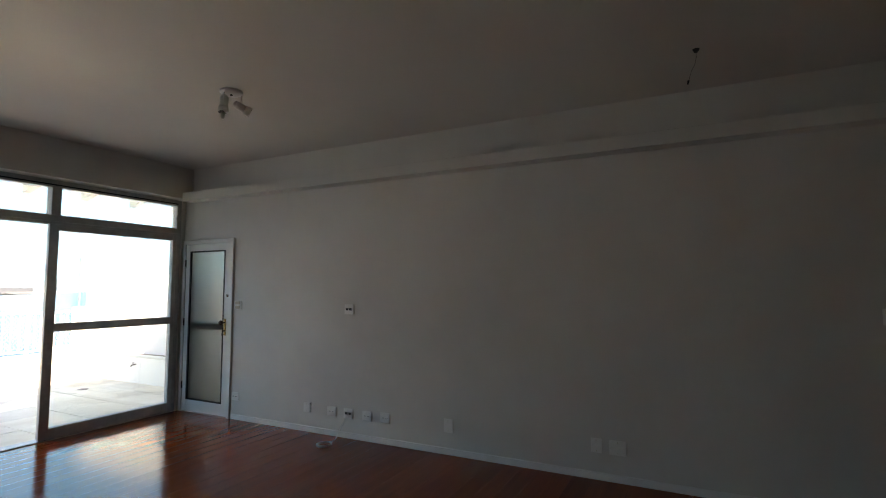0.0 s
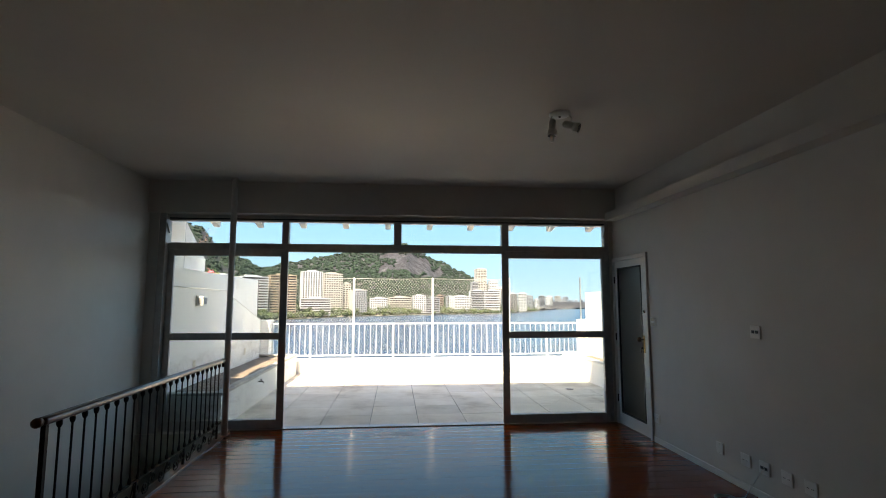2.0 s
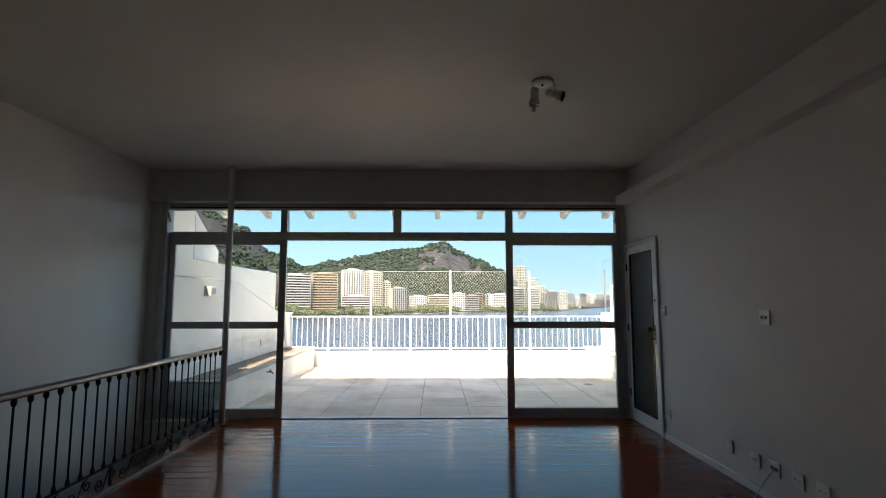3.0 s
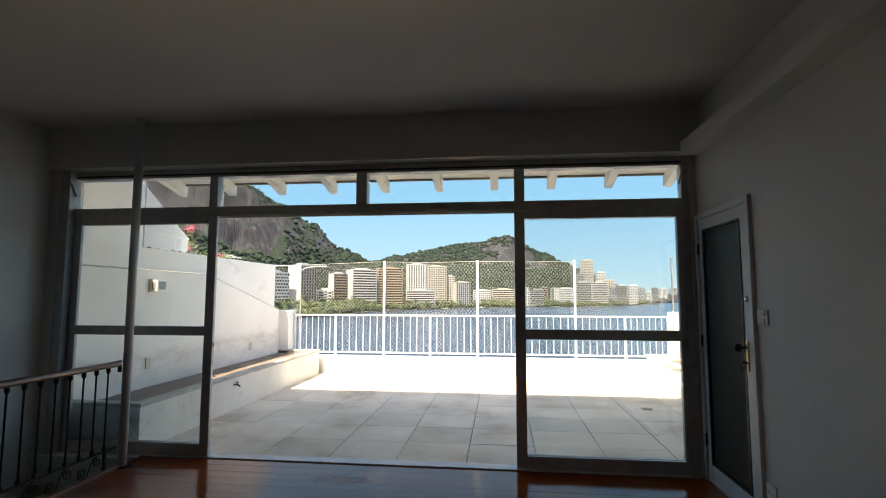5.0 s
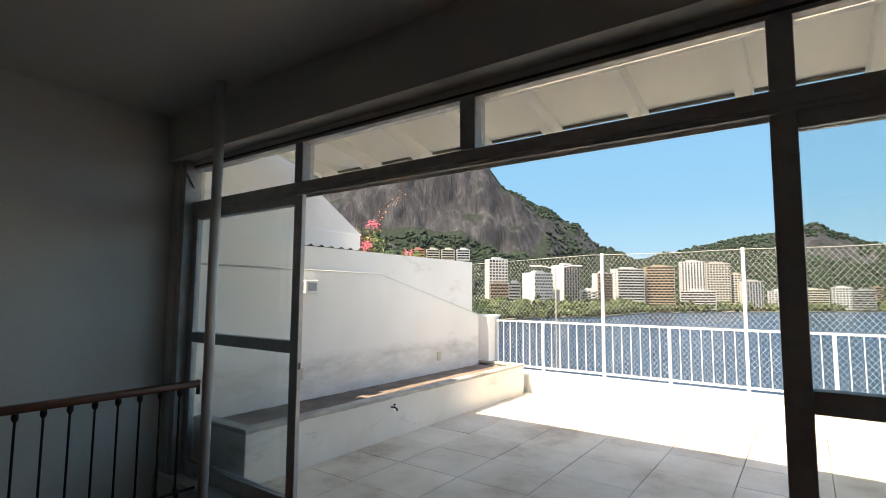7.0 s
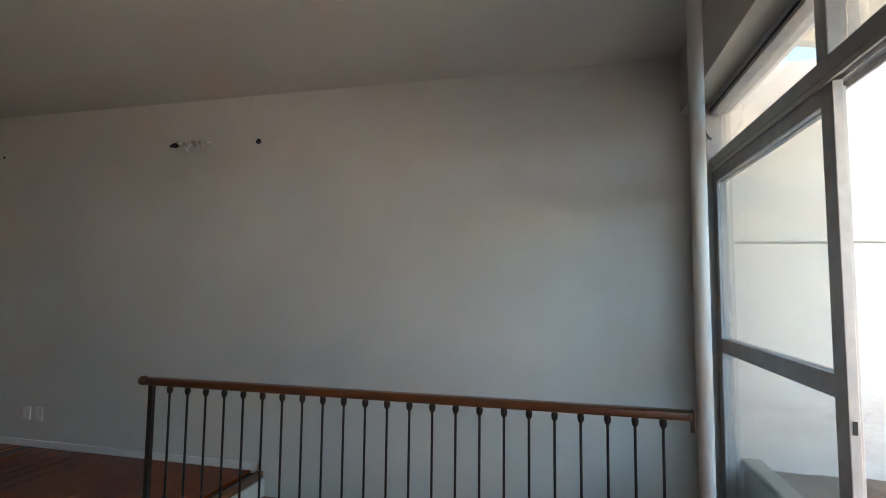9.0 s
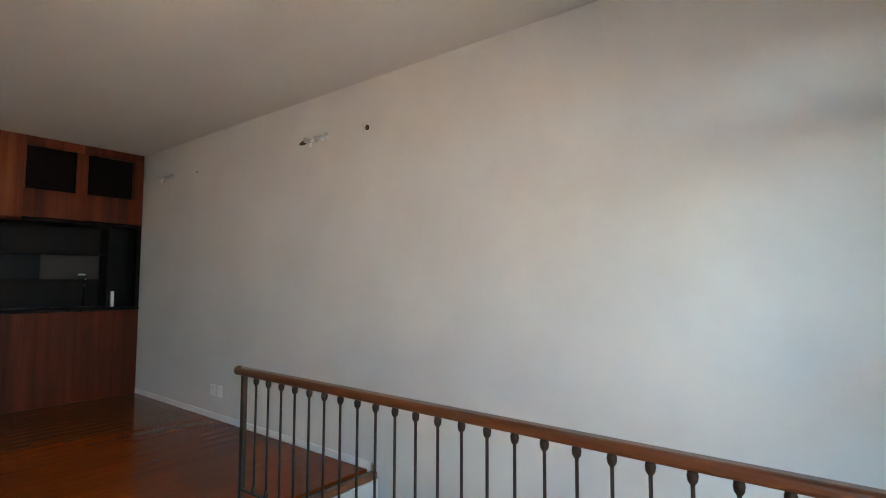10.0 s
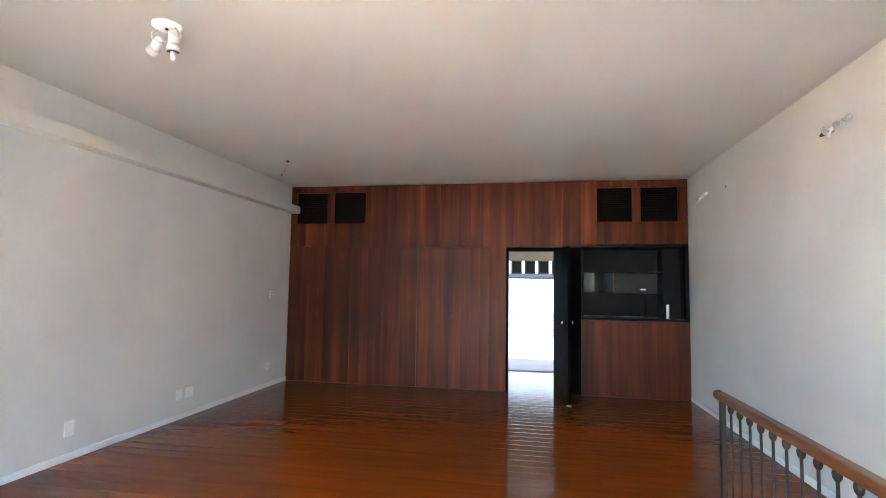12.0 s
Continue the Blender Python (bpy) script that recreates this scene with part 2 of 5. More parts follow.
EAVE = mat_paint("eave_paint", (0.80, 0.785, 0.73), (0.87, 0.855, 0.80), 0.7, 40, 1.0, 0.2, (0.5, 0.44, 0.34), 0.66)
FASCIA = mat_paint("weathered_fascia", (0.20, 0.17, 0.13), (0.34, 0.30, 0.24), 0.85, 60, 2.0, 0.4)
SCREED = mat_paint("grey_screed", (0.28, 0.27, 0.25), (0.40, 0.39, 0.37), 0.85, 60, 1.5, 0.4, (0.2, 0.19, 0.17), 0.6)
JOINT = mat_paint("dirty_joint", (0.09, 0.08, 0.065), (0.16, 0.145, 0.12), 0.9, 60, 2.0, 0.3)
SOIL = mat_paint("planter_soil", (0.15, 0.11, 0.085), (0.27, 0.21, 0.165), 0.95, 80, 3, 0.6)
TILE = mat_tile()
FLOORWOOD = mat_wood("floor_planks", [(0.25, (0.195, 0.031, 0.0045)), (0.5, (0.235, 0.039, 0.0055)), (0.75, (0.275, 0.049, 0.0075))], "x", 0.12, 0.05, 1.0, 0.0, 0.008, 0.10, 0.0003)
add_wear(FLOORWOOD, (3.05, -0.42, 0.0), (0.42, 0.16, 1.0), (0.035, 0.022, 0.018))
FLOORBASE = mat_plain("floor_underlay", (0.03, 0.008, 0.004), 0.7)
VENEER = mat_wood("wall_veneer", [(0.28, (0.024, 0.0042, 0.002)), (0.44, (0.064, 0.012, 0.004)), (0.56, (0.098, 0.020, 0.0066)), (0.74, (0.17, 0.044, 0.014))], "z", 0.42, 0.12, 0.34, 0.0, 0.03, 0.38)
DARKWOOD = mat_wood("black_stained_wood", [(0.3, (0.002, 0.0018, 0.002)), (0.7, (0.0045, 0.004, 0.0043))], "z", 0.65, 0.15, 1.0, 0.0, 0.05)
RAILWOOD = mat_wood("handrail_wood", [(0.3, (0.075, 0.020, 0.008)), (0.7, (0.18, 0.052, 0.018))], "y", 0.3, 0.1, 1.3, 0.3, 0.06)
TREADWOOD = mat_wood("stair_wood", [(0.3, (0.10, 0.03, 0.012)), (0.7, (0.22, 0.07, 0.025))], "x", 0.3, 0.15, 1.0, 0.2, 0.06)
IRON = mat_plain("wrought_iron", (0.032, 0.019, 0.014), 0.55, 0.0, 0.3, 60, 0.2)
ALU = mat_plain("anodised_aluminium", (0.50, 0.49, 0.485), 0.45, 0.25, 0.12, 14, 0.04)
ALU_LIGHT = mat_plain("bright_aluminium", (0.42, 0.42, 0.42), 0.38, 0.8, 0.1, 20, 0.03)
STEEL_WHITE = mat_paint("white_enamel_steel", (0.74, 0.75, 0.75), (0.82, 0.83, 0.83), 0.4, 60, 6, 0.08, (0.42, 0.33, 0.24), 0.70)
POLE = mat_paint("pole_paint", (0.66, 0.65, 0.62), (0.76, 0.75, 0.72), 0.4, 50, 3, 0.08, (0.45, 0.40, 0.35), 0.68)
PLASTIC = mat_plain("white_plastic", (0.80, 0.79, 0.755), 0.35, 0, 0.05, 40, 0.02)
PLASTIC_OLD = mat_plain("yellowed_plastic", (0.60, 0.54, 0.42), 0.4, 0, 0.1, 30, 0.03)
BLACK = mat_plain("black_plastic", (0.015, 0.015, 0.016), 0.45)
BRASS = mat_plain("brass", (0.38, 0.26, 0.11), 0.42, 1.0, 0.15, 40, 0.05)
CHROME = mat_plain("chrome", (0.75, 0.75, 0.76), 0.12, 1.0, 0.04, 30, 0.01)
BRONZE = mat_plain("dark_bronze", (0.06, 0.04, 0.03), 0.35, 0.9, 0.2)
GLASS = mat_glass("clear_glass", (0.972, 0.995, 0.985))
FROST = mat_glass("reeded_glass", (0.52, 0.54, 0.49), 0.42)
LAMPGLASS = mat_plain("grey_lamp_glass", (0.33, 0.35, 0.36), 0.12)
MIRROR = mat_plain("smoked_mirror", (0.013, 0.014, 0.015), 0.06, 1.0, 0.06, 6, 0.0)
NICHE = mat_plain("black_laminate", (0.0035, 0.0035, 0.004), 0.5, 0, 0.25, 8)
GRILLE = mat_plain("dark_grille", (0.004, 0.0022, 0.002), 0.9, 0, 0.2)
CANVAS = mat_paint("awning_canvas", (0.70, 0.69, 0.67), (0.80, 0.79, 0.77), 0.85, 90, 2, 0.2, (0.48, 0.47, 0.45), 0.66)
PATIO = mat_paint("old_patio_cement", (0.25, 0.24, 0.22), (0.38, 0.37, 0.34), 0.9, 60, 0.8, 0.3, (0.18, 0.17, 0.15), 0.6)
LAMP_GREY = mat_plain("white_lamp_enamel", (0.66, 0.65, 0.62), 0.45, 0.0, 0.1, 30, 0.03)
# darker copy of the patio cement, with the shade by the door in its colour
PATIO_SHADE = mat_paint("shaded_cement", (0.10, 0.10, 0.095), (0.16, 0.155, 0.15), 0.9, 60, 1.0, 0.3)
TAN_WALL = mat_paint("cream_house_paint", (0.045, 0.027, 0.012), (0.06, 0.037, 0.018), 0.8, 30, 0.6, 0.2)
PIPE_GREY = mat_plain("dusty_pipe_foam", (0.50, 0.49, 0.47), 0.7, 0, 0.25, 60, 0.2)
NET = mat_plain("net_cord", (0.44, 0.44, 0.40), 0.7)
for blk in (NICHE, GRILLE):
    blk.node_tree.nodes["Principled BSDF"].inputs["Specular IOR Level"].default_value = 0.12
FLOORWOOD.node_tree.nodes["Principled BSDF"].inputs["Specular IOR Level"].default_value = 0.22
for dull in (IRON, TAN_WALL):
    dull.node_tree.nodes["Principled BSDF"].inputs["Specular IOR Level"].default_value = 0.12
VENEER.node_tree.nodes["Principled BSDF"].inputs["Specular IOR Level"].default_value = 0.15
DARKWOOD.node_tree.nodes["Principled BSDF"].inputs["Specular IOR Level"].default_value = 0.03
HILL = mat_hill("hillside", 0.93, 1.03)
HILL_BARE = mat_hill("bare_hillside", 1.04, 1.16)
WATER = mat_water()
SKY = mat_sky_backdrop()
FOREST = mat_leaf("forest_crowns", (0.004, 0.013, 0.009), (0.015, 0.037, 0.018), 0.85)
SHORE_LEAF = mat_leaf("shore_trees", (0.008, 0.022, 0.007), (0.060, 0.085, 0.022), 0.7)
LEAF = mat_leaf("shrub_leaf", (0.03, 0.07, 0.018), (0.17, 0.22, 0.05), 0.5)
PETAL = mat_leaf("pink_petal", (0.62, 0.06, 0.14), (0.85, 0.22, 0.30), 0.6)
PETAL_ORANGE = mat_leaf("orange_petal", (0.60, 0.22, 0.12), (0.75, 0.38, 0.22), 0.6)
SAND = mat_paint("shore_ground", (0.20, 0.19, 0.13), (0.34, 0.31, 0.24), 0.95, 2, 0.02, 0.2)
HOUSE_RED = mat_plain("red_render", (0.40, 0.17, 0.14), 0.8, 0, 0.1, 0.2)


# ---- mesh helpers ----
BASE = {}


def box(bm, x0, x1, y0, y1, z0, z1):
    v = [bm.verts.new(p) for p in ((x0, y0, z0), (x1, y0, z0), (x1, y1, z0), (x0, y1, z0), (x0, y0, z1), (x1, y0, z1), (x1, y1, z1), (x0, y1, z1))]
    for f in ((3, 2, 1, 0), (4, 5, 6, 7), (0, 1, 5, 4), (1, 2, 6, 5), (2, 3, 7, 6), (3, 0, 4, 7)):
        bm.faces.new([v[i] for i in f])
    return v


def boxes(*rows, bevel=0.0, seg=2):
    bm = bmesh.new()
    for r in rows:
        box(bm, *r)
    if bevel:
        bmesh.ops.bevel(bm, geom=bm.edges[:], offset=bevel, segments=seg, affect='EDGES', profile=0.5)
    return bm


def cyl(bm, p0, p1, r0, r1=None, seg=12):
    p0, p1 = Vector(p0), Vector(p1)
    r1 = r0 if r1 is None else r1
    q = (p1 - p0).to_track_quat('Z', 'Y').to_matrix()
    a, b = [], []
    for i in range(seg):
        u = q @ Vector((math.cos(2 * math.pi * i / seg), math.sin(2 * math.pi * i / seg), 0))
        a.append(bm.verts.new(p0 + u * r0))
        b.append(bm.verts.new(p1 + u * r1))
    for i in range(seg):
        j = (i + 1) % seg
        bm.faces.new((a[i], a[j], b[j], b[i])).smooth = True
    bm.faces.new(a[::-1])
    bm.faces.new(b)


def lathe(bm, rows, at, axis='z', seg=16):
    """Rings of (radius, height) turned round an axis through at."""
    turn = {'z': Matrix(), 'x': Matrix.Rotation(radians(90), 4, 'Y'), '-x': Matrix.Rotation(radians(-90), 4, 'Y'),
            'y': Matrix.Rotation(radians(-90), 4, 'X'), '-y': Matrix.Rotation(radians(90), 4, 'X'), '-z': Matrix.Rotation(radians(180), 4, 'X')}[axis]
    rings = []
    for r, h in rows:
        rings.append([bm.verts.new(Vector(at) + turn @ Vector((r * math.cos(2 * math.pi * i / seg), r * math.sin(2 * math.pi * i / seg), h))) for i in range(seg)])
    for a, b in zip(rings, rings[1:]):
        for i in range(seg):
            j = (i + 1) % seg
            bm.faces.new((a[i], a[j], b[j], b[i])).smooth = True
    bm.faces.new(rings[0][::-1])
    bm.faces.new(rings[-1])


def tube(bm, pts, r, seg=6):
    pts = [Vector(p) for p in pts]
    rings, side = [], None
    for i, p in enumerate(pts):
        d = (pts[min(i + 1, len(pts) - 1)] - pts[max(i - 1, 0)]).normalized()
        if side is None:
            side = d.orthogonal().normalized()
        side = (side - d * side.dot(d)).normalized()
        up = d.cross(side)
        rings.append([bm.verts.new(p + (side * math.cos(2 * math.pi * k / seg) + up * math.sin(2 * math.pi * k / seg)) * r) for k in range(seg)])
    for a, b in zip(rings, rings[1:]):
        for k in range(seg):
            j = (k + 1) % seg
            bm.faces.new((a[k], a[j], b[j], b[k])).smooth = True
    bm.faces.new(rings[0][::-1])
    bm.faces.new(rings[-1])


def prism(bm, poly, axis, a, b):
    """A polygon in the two other axes, drawn out along one axis from a to b."""
    def at(p, h):
        return {'x': (h, p[0], p[1]), 'y': (p[0], h, p[1]), 'z': (p[0], p[1], h)}[axis]
    lo, hi = [bm.verts.new(at(p, a)) for p in poly], [bm.verts.new(at(p, b)) for p in poly]
    bm.faces.new(lo[::-1])
    bm.faces.new(hi)
    for i in range(len(poly)):
        j = (i + 1) % len(poly)
        bm.faces.new((lo[i], lo[j], hi[j], hi[i]))
    bmesh.ops.recalc_face_normals(bm, faces=bm.faces[:])


def mesh_of(name, bm, mat, base=None):
    me = bpy.data.meshes.new(name)
    if base is not None:
        bm.transform(Matrix.Translation(-Vector(base)))
    bm.to_mesh(me)
    bm.free()
    me.materials.append(mat)
    return me


def thing(name, label, category, base=(0, 0, 0), group="", kind=""):
    ob = new(name)
    ob.empty_display_size = 0.1
    ob.location = base
    BASE[ob] = Vector(base)
    return tagged(ob, label, category, group, kind)


def part(name, bm, mat, parent, label=""):
    ob = new(name, mesh_of(name, bm, mat, BASE[parent]))
    ob.parent = parent
    BASE[ob] = BASE[parent]
    return tagged(ob, label)


def share(name, me, parent, m):
    """A part on mesh data that alike parts share; m is its pose in the parent's space."""
    ob = new(name, me)
    ob.parent = parent
    ob.matrix_basis = m
    BASE[ob] = BASE[parent]
    return ob


def single(name, bm, mat, label, category, base, kind="", group=""):
    ob = new(name, mesh_of(name, bm, mat, base))
    ob.location = base
    BASE[ob] = Vector(base)
    return tagged(ob, label, category, group, kind)


def structure(name, bm, mat, label="", category=""):
    ob = new(name, mesh_of(name, bm, mat))
    BASE[ob] = Vector((0, 0, 0))
    return tagged(ob, label, category, "", "structure")


# ---- large structure of the living room ----
RX, BY, CZ = 5.95, -7.61, 3.06          # right wall, panelled wall, ceiling
structure("floor", boxes((1.03, RX, BY - 0.13, 0.0, -0.25, -0.022), (-0.2, 1.03, BY - 0.13, -3.3, -0.25, -0.022)), FLOORBASE, "worn reddish plank floor with a glossy varnish", "floor")
structure("ceiling", boxes((-0.2, 6.15, -7.9, 0.1, CZ, CZ + 0.18)), CEIL, "plain white painted ceiling", "ceiling")
structure("wall_west", boxes((-0.2, 0.0, -9.45, 0.1, -2.9, CZ)), WALL, "plain white painted wall beside the stairwell", "wall")
structure("wall_east", boxes((RX, 6.15, -9.45, -0.98, -0.25, CZ), (RX, 6.15, -0.98, -0.06, 2.14, CZ), (RX, 6.15, -0.06, 0.1, -0.25, CZ)), WALL, "plain white painted wall with many outlets", "wall")
structure("lintel_wall", boxes((0.0, RX, -0.18, 0.1, 2.66, CZ), (0.0, 0.118, -0.125, 0.1, -0.25, 2.66), (5.904, RX, -0.05, 0.1, -0.25, 2.66)), WALL, "white painted lintel above the glazed doors", "wall")
structure("wall_ledge", boxes((5.80, RX - 0.001, BY, -0.181, 2.625, 2.735), bevel=0.003), WALL, "white plaster ledge along the top of the wall", "trim")
base_e = structure("baseboard_east", boxes((RX - 0.014, RX, BY, -0.99, 0.0, 0.06), bevel=0.003), TRIM, "low white painted baseboard", "baseboard")
base_w = structure("baseboard_west", boxes((0.0, 0.014, BY, -3.30, 0.0, 0.06), (0.0, 0.014, -3.34, -3.30, -0.19, 0.06), bevel=0.003), TRIM, "low white painted baseboard turning down the stairs", "baseboard")
structure("wall_stairwell", boxes((1.03, 1.13, -3.4, 0.0, -2.9, -0.25), (0.0, 1.03, 0.0, 0.1, -2.9, -0.02), (0.0, 1.03, -3.5, -3.4, -2.9, -0.25)), WALL, "white stairwell wall below the floor", "wall")
structure("stairwell_sill", boxes((0.0, 1.03, -0.16, 0.0, -0.25, 0.004)), WALL, "white painted sill at the end of the stairwell", "trim")
structure("floor_below", boxes((0.0, 1.03, -3.4, 0.0, -2.95, -2.85)), TREADWOOD, "wooden landing at the foot of the stairs", "floor")
structure("stairwell_edge", boxes((0.985, 1.085, -3.42, -0.16, -0.02, 0.022), (0.0, 1.03, -3.33, -3.28, -0.05, 0.003), bevel=0.004), TREADWOOD, "wooden kerb round the stairwell", "trim")

stair = thing("staircase", "wooden stairs going down behind the railing", "stairs", (0.5, -3.2, -2.85))
for k in range(11):
    part("step", boxes((0.012, 1.028, -3.28 + 0.27 * k, -3.28 + 0.27 * k + 0.30, -0.18 * (k + 1) - 0.045, -0.18 * (k + 1)), bevel=0.008), TREADWOOD, stair)
    part("riser", boxes((0.012, 1.028, -3.28 + 0.27 * k, -3.28 + 0.27 * k + 0.02, -0.18 * (k + 1), -0.18 * k - 0.046)), WALL, stair)

# ---- glazed sliding doors to the terrace ----
win = thing("window_1", "grey aluminium sliding glass doors pushed wide open to the terrace", "sliding door", (3.0, 0.0, 0.0), kind="structure")


def bar(name, *row, mat=ALU, parent=win, bevel=0.005):
    return part(name, boxes(row, bevel=bevel), mat, parent)


bar("window_frame", 0.12, 0.20, -0.12, 0.05, 0.0, 2.655)
bar("window_frame", 5.845, 5.902, -0.035, 0.065, 0.0, 2.655)
bar("window_frame", 0.202, 5.843, -0.045, 0.065, 2.578, 2.655)
# black strip on the head's face stands in for the shade inside a groove
bar("head_groove", 0.202, 5.843, -0.049, -0.0455, 2.598, 2.612, mat=BLACK, bevel=0)
bar("window_frame", 0.202, 5.843, -0.055, 0.050, 2.222, 2.29)
for y0, y1, z0 in ((-0.055, -0.046, 2.196), (-0.008, -0.002, 2.204), (0.041, 0.050, 2.196)):
    bar("track_lip", 0.202, 5.843, y0, y1, z0, 2.221, bevel=0.002)
bar("window_sill", 0.202, 5.843, -0.05, 0.085, -0.03, 0.010)
for x0, x1 in ((1.585, 1.668), (3.005, 3.105), (4.434, 4.523)):
    bar("window_mullion", x0, x1, -0.05, 0.06, 2.291, 2.577)
for x0, x1 in ((0.202, 1.583), (1.67, 3.003), (3.107, 4.432), (4.525, 5.843)):
    g = bar("pane", x0 + 0.004, x1 - 0.004, 0.012, 0.017, 2.293, 2.575, mat=GLASS, bevel=0)
    g.visible_shadow = False
    bar("glazing_bead", x0 + 0.002, x1 - 0.002, 0.018, 0.03, 2.291, 2.304, bevel=0.002, mat=BLACK)
for x0, x1, s0, s1, y in ((0.204, 1.668, 0.074, 0.086, -0.040), (0.204, 1.60, 0.036, 0.03, 0.0), (4.432, 5.841, 0.089, 0.045, -0.040), (4.446, 5.841, 0.075, 0.038, 0.004)):
    leaf = part("sliding_leaf", boxes((x0, x0 + s0, y, y + 0.035, 0.014, 2.203), (x1 - s1, x1, y, y + 0.035, 0.014, 2.203), (x0 + s0, x1 - s1, y + 0.002, y + 0.033, 0.014, 0.118),
                                      (x0 + s0, x1 - s1, y + 0.002, y + 0.033, 1.088, 1.172), (x0 + s0, x1 - s1, y + 0.002, y + 0.033, 2.135, 2.203), bevel=0.003), ALU, win)
    for z0, z1 in ((0.118, 1.088), (1.172, 2.135)):
        g = part("pane", boxes((x0 + s0, x1 - s1, y + 0.014, y + 0.019, z0, z1)), GLASS, leaf)
        g.visible_shadow = False
part("latch", boxes((1.6685, 1.672, -0.030, -0.016, 0.985, 1.03), bevel=0.001), BLACK, win, "small black sliding-door latch")
for x in (0.16, 5.875):
    bm = bmesh.new()
    s = 1 if x < 1 else -1
    tube(bm, [(x + 0.045 * s, -0.112, 2.53), (x + 0.05 * s, -0.055, 2.43), (x + 0.05 * s, -0.04, 2.42)], 0.008)
    part("bracket", bm, ALU_LIGHT, win)

# ---- stairwell railing and pole ----
rail = thing("stair_railing", "black wrought-iron railing with a polished wooden handrail", "railing", (1.04, -3.4, 0.0))
hr = part("handrail", boxes((1.006, 1.072, -3.44, -0.385, 0.852, 0.898), bevel=0.016, seg=3), RAILWOOD, rail)
bm = bmesh.new()
lathe(bm, [(0.012, 0), (0.026, 0.006), (0.030, 0.025), (0.024, 0.05)], (1.039, -3.49, 0.875), 'y', 12)
part("end_cap", bm, RAILWOOD, hr)
bm = bmesh.new()
box(bm, 1.026, 1.054, -3.414, -3.386, 0.022, 0.852)
part("newel_post", bm, IRON, rail)
part("bottom_bar", boxes((1.031, 1.049, -3.386, -0.378, 0.168, 0.180)), IRON, rail)
bm = bmesh.new()
cyl(bm, (0, 0, 0.18), (0, 0, 0.85), 0.0068, seg=8)
lathe(bm, [(0.008, 0.806), (0.015, 0.817), (0.0175, 0.834), (0.014, 0.851)], (0, 0, 0), 'z', 10)
lathe(bm, [(0.013, 0.18), (0.016, 0.19), (0.011, 0.215), (0.008, 0.225)], (0, 0, 0), 'z', 8)
baluster = mesh_of("baluster", bm, IRON)
for k in range(23):
    share("baluster", baluster, rail, Matrix.Translation((0.0, -0.51 - 0.1255 * k + 3.4, 0)))
bm = bmesh.new()


def curl(cy, cz, turns, r, flip, start):
    return [(0, cy + flip * math.cos(start + a) * r * (1 - 0.75 * a / (turns * 6.283)), cz + math.sin(start + a) * r * (1 - 0.75 * a / (turns * 6.283))) for a in [turns * 6.283 * i / 22 for i in range(23)]]


tube(bm, curl(0.075, 0.112, 1.3, 0.044, 1, 1.5), 0.0055, 5)
tube(bm, curl(-0.075, 0.068, 1.3, 0.044, -1, -1.5), 0.0055, 5)
tube(bm, [(0, 0.075, 0.156), (0, 0.03, 0.150), (0, 0.0, 0.09), (0, -0.03, 0.030), (0, -0.075, 0.024)], 0.0055, 5)
scroll = mesh_of("scroll", bm, IRON)
for k in range(10):
    share("scroll", scroll, rail, Matrix.Translation((0, 0.19 + 0.285 * k, 0)))
for k in range(4):
    part("foot", boxes((1.030, 1.050, -3.2 + 0.9 * k - 0.01, -3.2 + 0.9 * k + 0.01, 0.022, 0.17)), IRON, rail)
bm = bmesh.new()
cyl(bm, (1.069, -0.332, 0.0), (1.069, -0.332, CZ), 0.035, seg=28)
pole = single("steel_pole", bm, POLE, "white painted steel pole from floor to ceiling", "pole", (1.069, -0.332, 0.0))
bm = bmesh.new()
lathe(bm, [(0.075, 0.0), (0.075, 0.008), (0.05, 0.012)], (1.069, -0.332, 0.0), 'z', 24)
part("floor_plate", bm, IRON, pole, "dark round floor plate")
part("rail_bracket", boxes((1.025, 1.055, -0.392, -0.375, 0.80, 0.90), bevel=0.002), BRONZE, pole)

# ---- side door with reeded glass ----
sd = thing("door_1", "white painted side door with a tall frosted glass pane", "door", (5.95, -0.5, 0.0), kind="structure")
part("door_frame", boxes((5.925, 6.10, -0.110, -0.062, 0.0, 2.135), (5.925, 6.10, -0.978, -0.930, 0.0, 2.135), (5.925, 6.10, -0.930, -0.110, 2.09, 2.135), bevel=0.004), TRIM, sd)
lf = part("door_leaf", boxes((5.94, 5.978, -0.185, -0.113, 0.012, 2.086), (5.94, 5.978, -0.927, -0.828, 0.012, 2.086), (5.942, 5.976, -0.828, -0.185, 0.012, 0.150), (5.942, 5.976, -0.828, -0.185, 2.0, 2.086), bevel=0.003), TRIM, sd)
part("gasket", boxes((5.936, 5.98, -0.204, -0.187, 0.152, 1.998), (5.936, 5.98, -0.826, -0.810, 0.152, 1.998), (5.936, 5.98, -0.810, -0.204, 0.152, 0.168), (5.936, 5.98, -0.810, -0.204, 1.982, 1.998)), BLACK, lf, "black glazing strip")
bm = bmesh.new()
n = 54
for i in range(n):
    y0 = -0.810 + 0.606 * i / n
    d = 0.606 / n
    prism(bm, [(5.956, y0), (5.953, y0 + d * 0.5), (5.956, y0 + d), (5.962, y0 + d), (5.962, y0)], 'z', 0.168, 1.982)
part("pane", bm, FROST, lf, "reeded frosted glass pane")
part("outer_rail", boxes((5.979, 5.995, -0.826, -0.187, 1.02, 1.10)), BRONZE, lf, "dark rail behind the glass")
part("lock_plate", boxes((5.932, 5.941, -0.872, -0.842, 0.965, 1.165), bevel=0.003), BRASS, lf, "brass lock plate")
bm = bmesh.new()
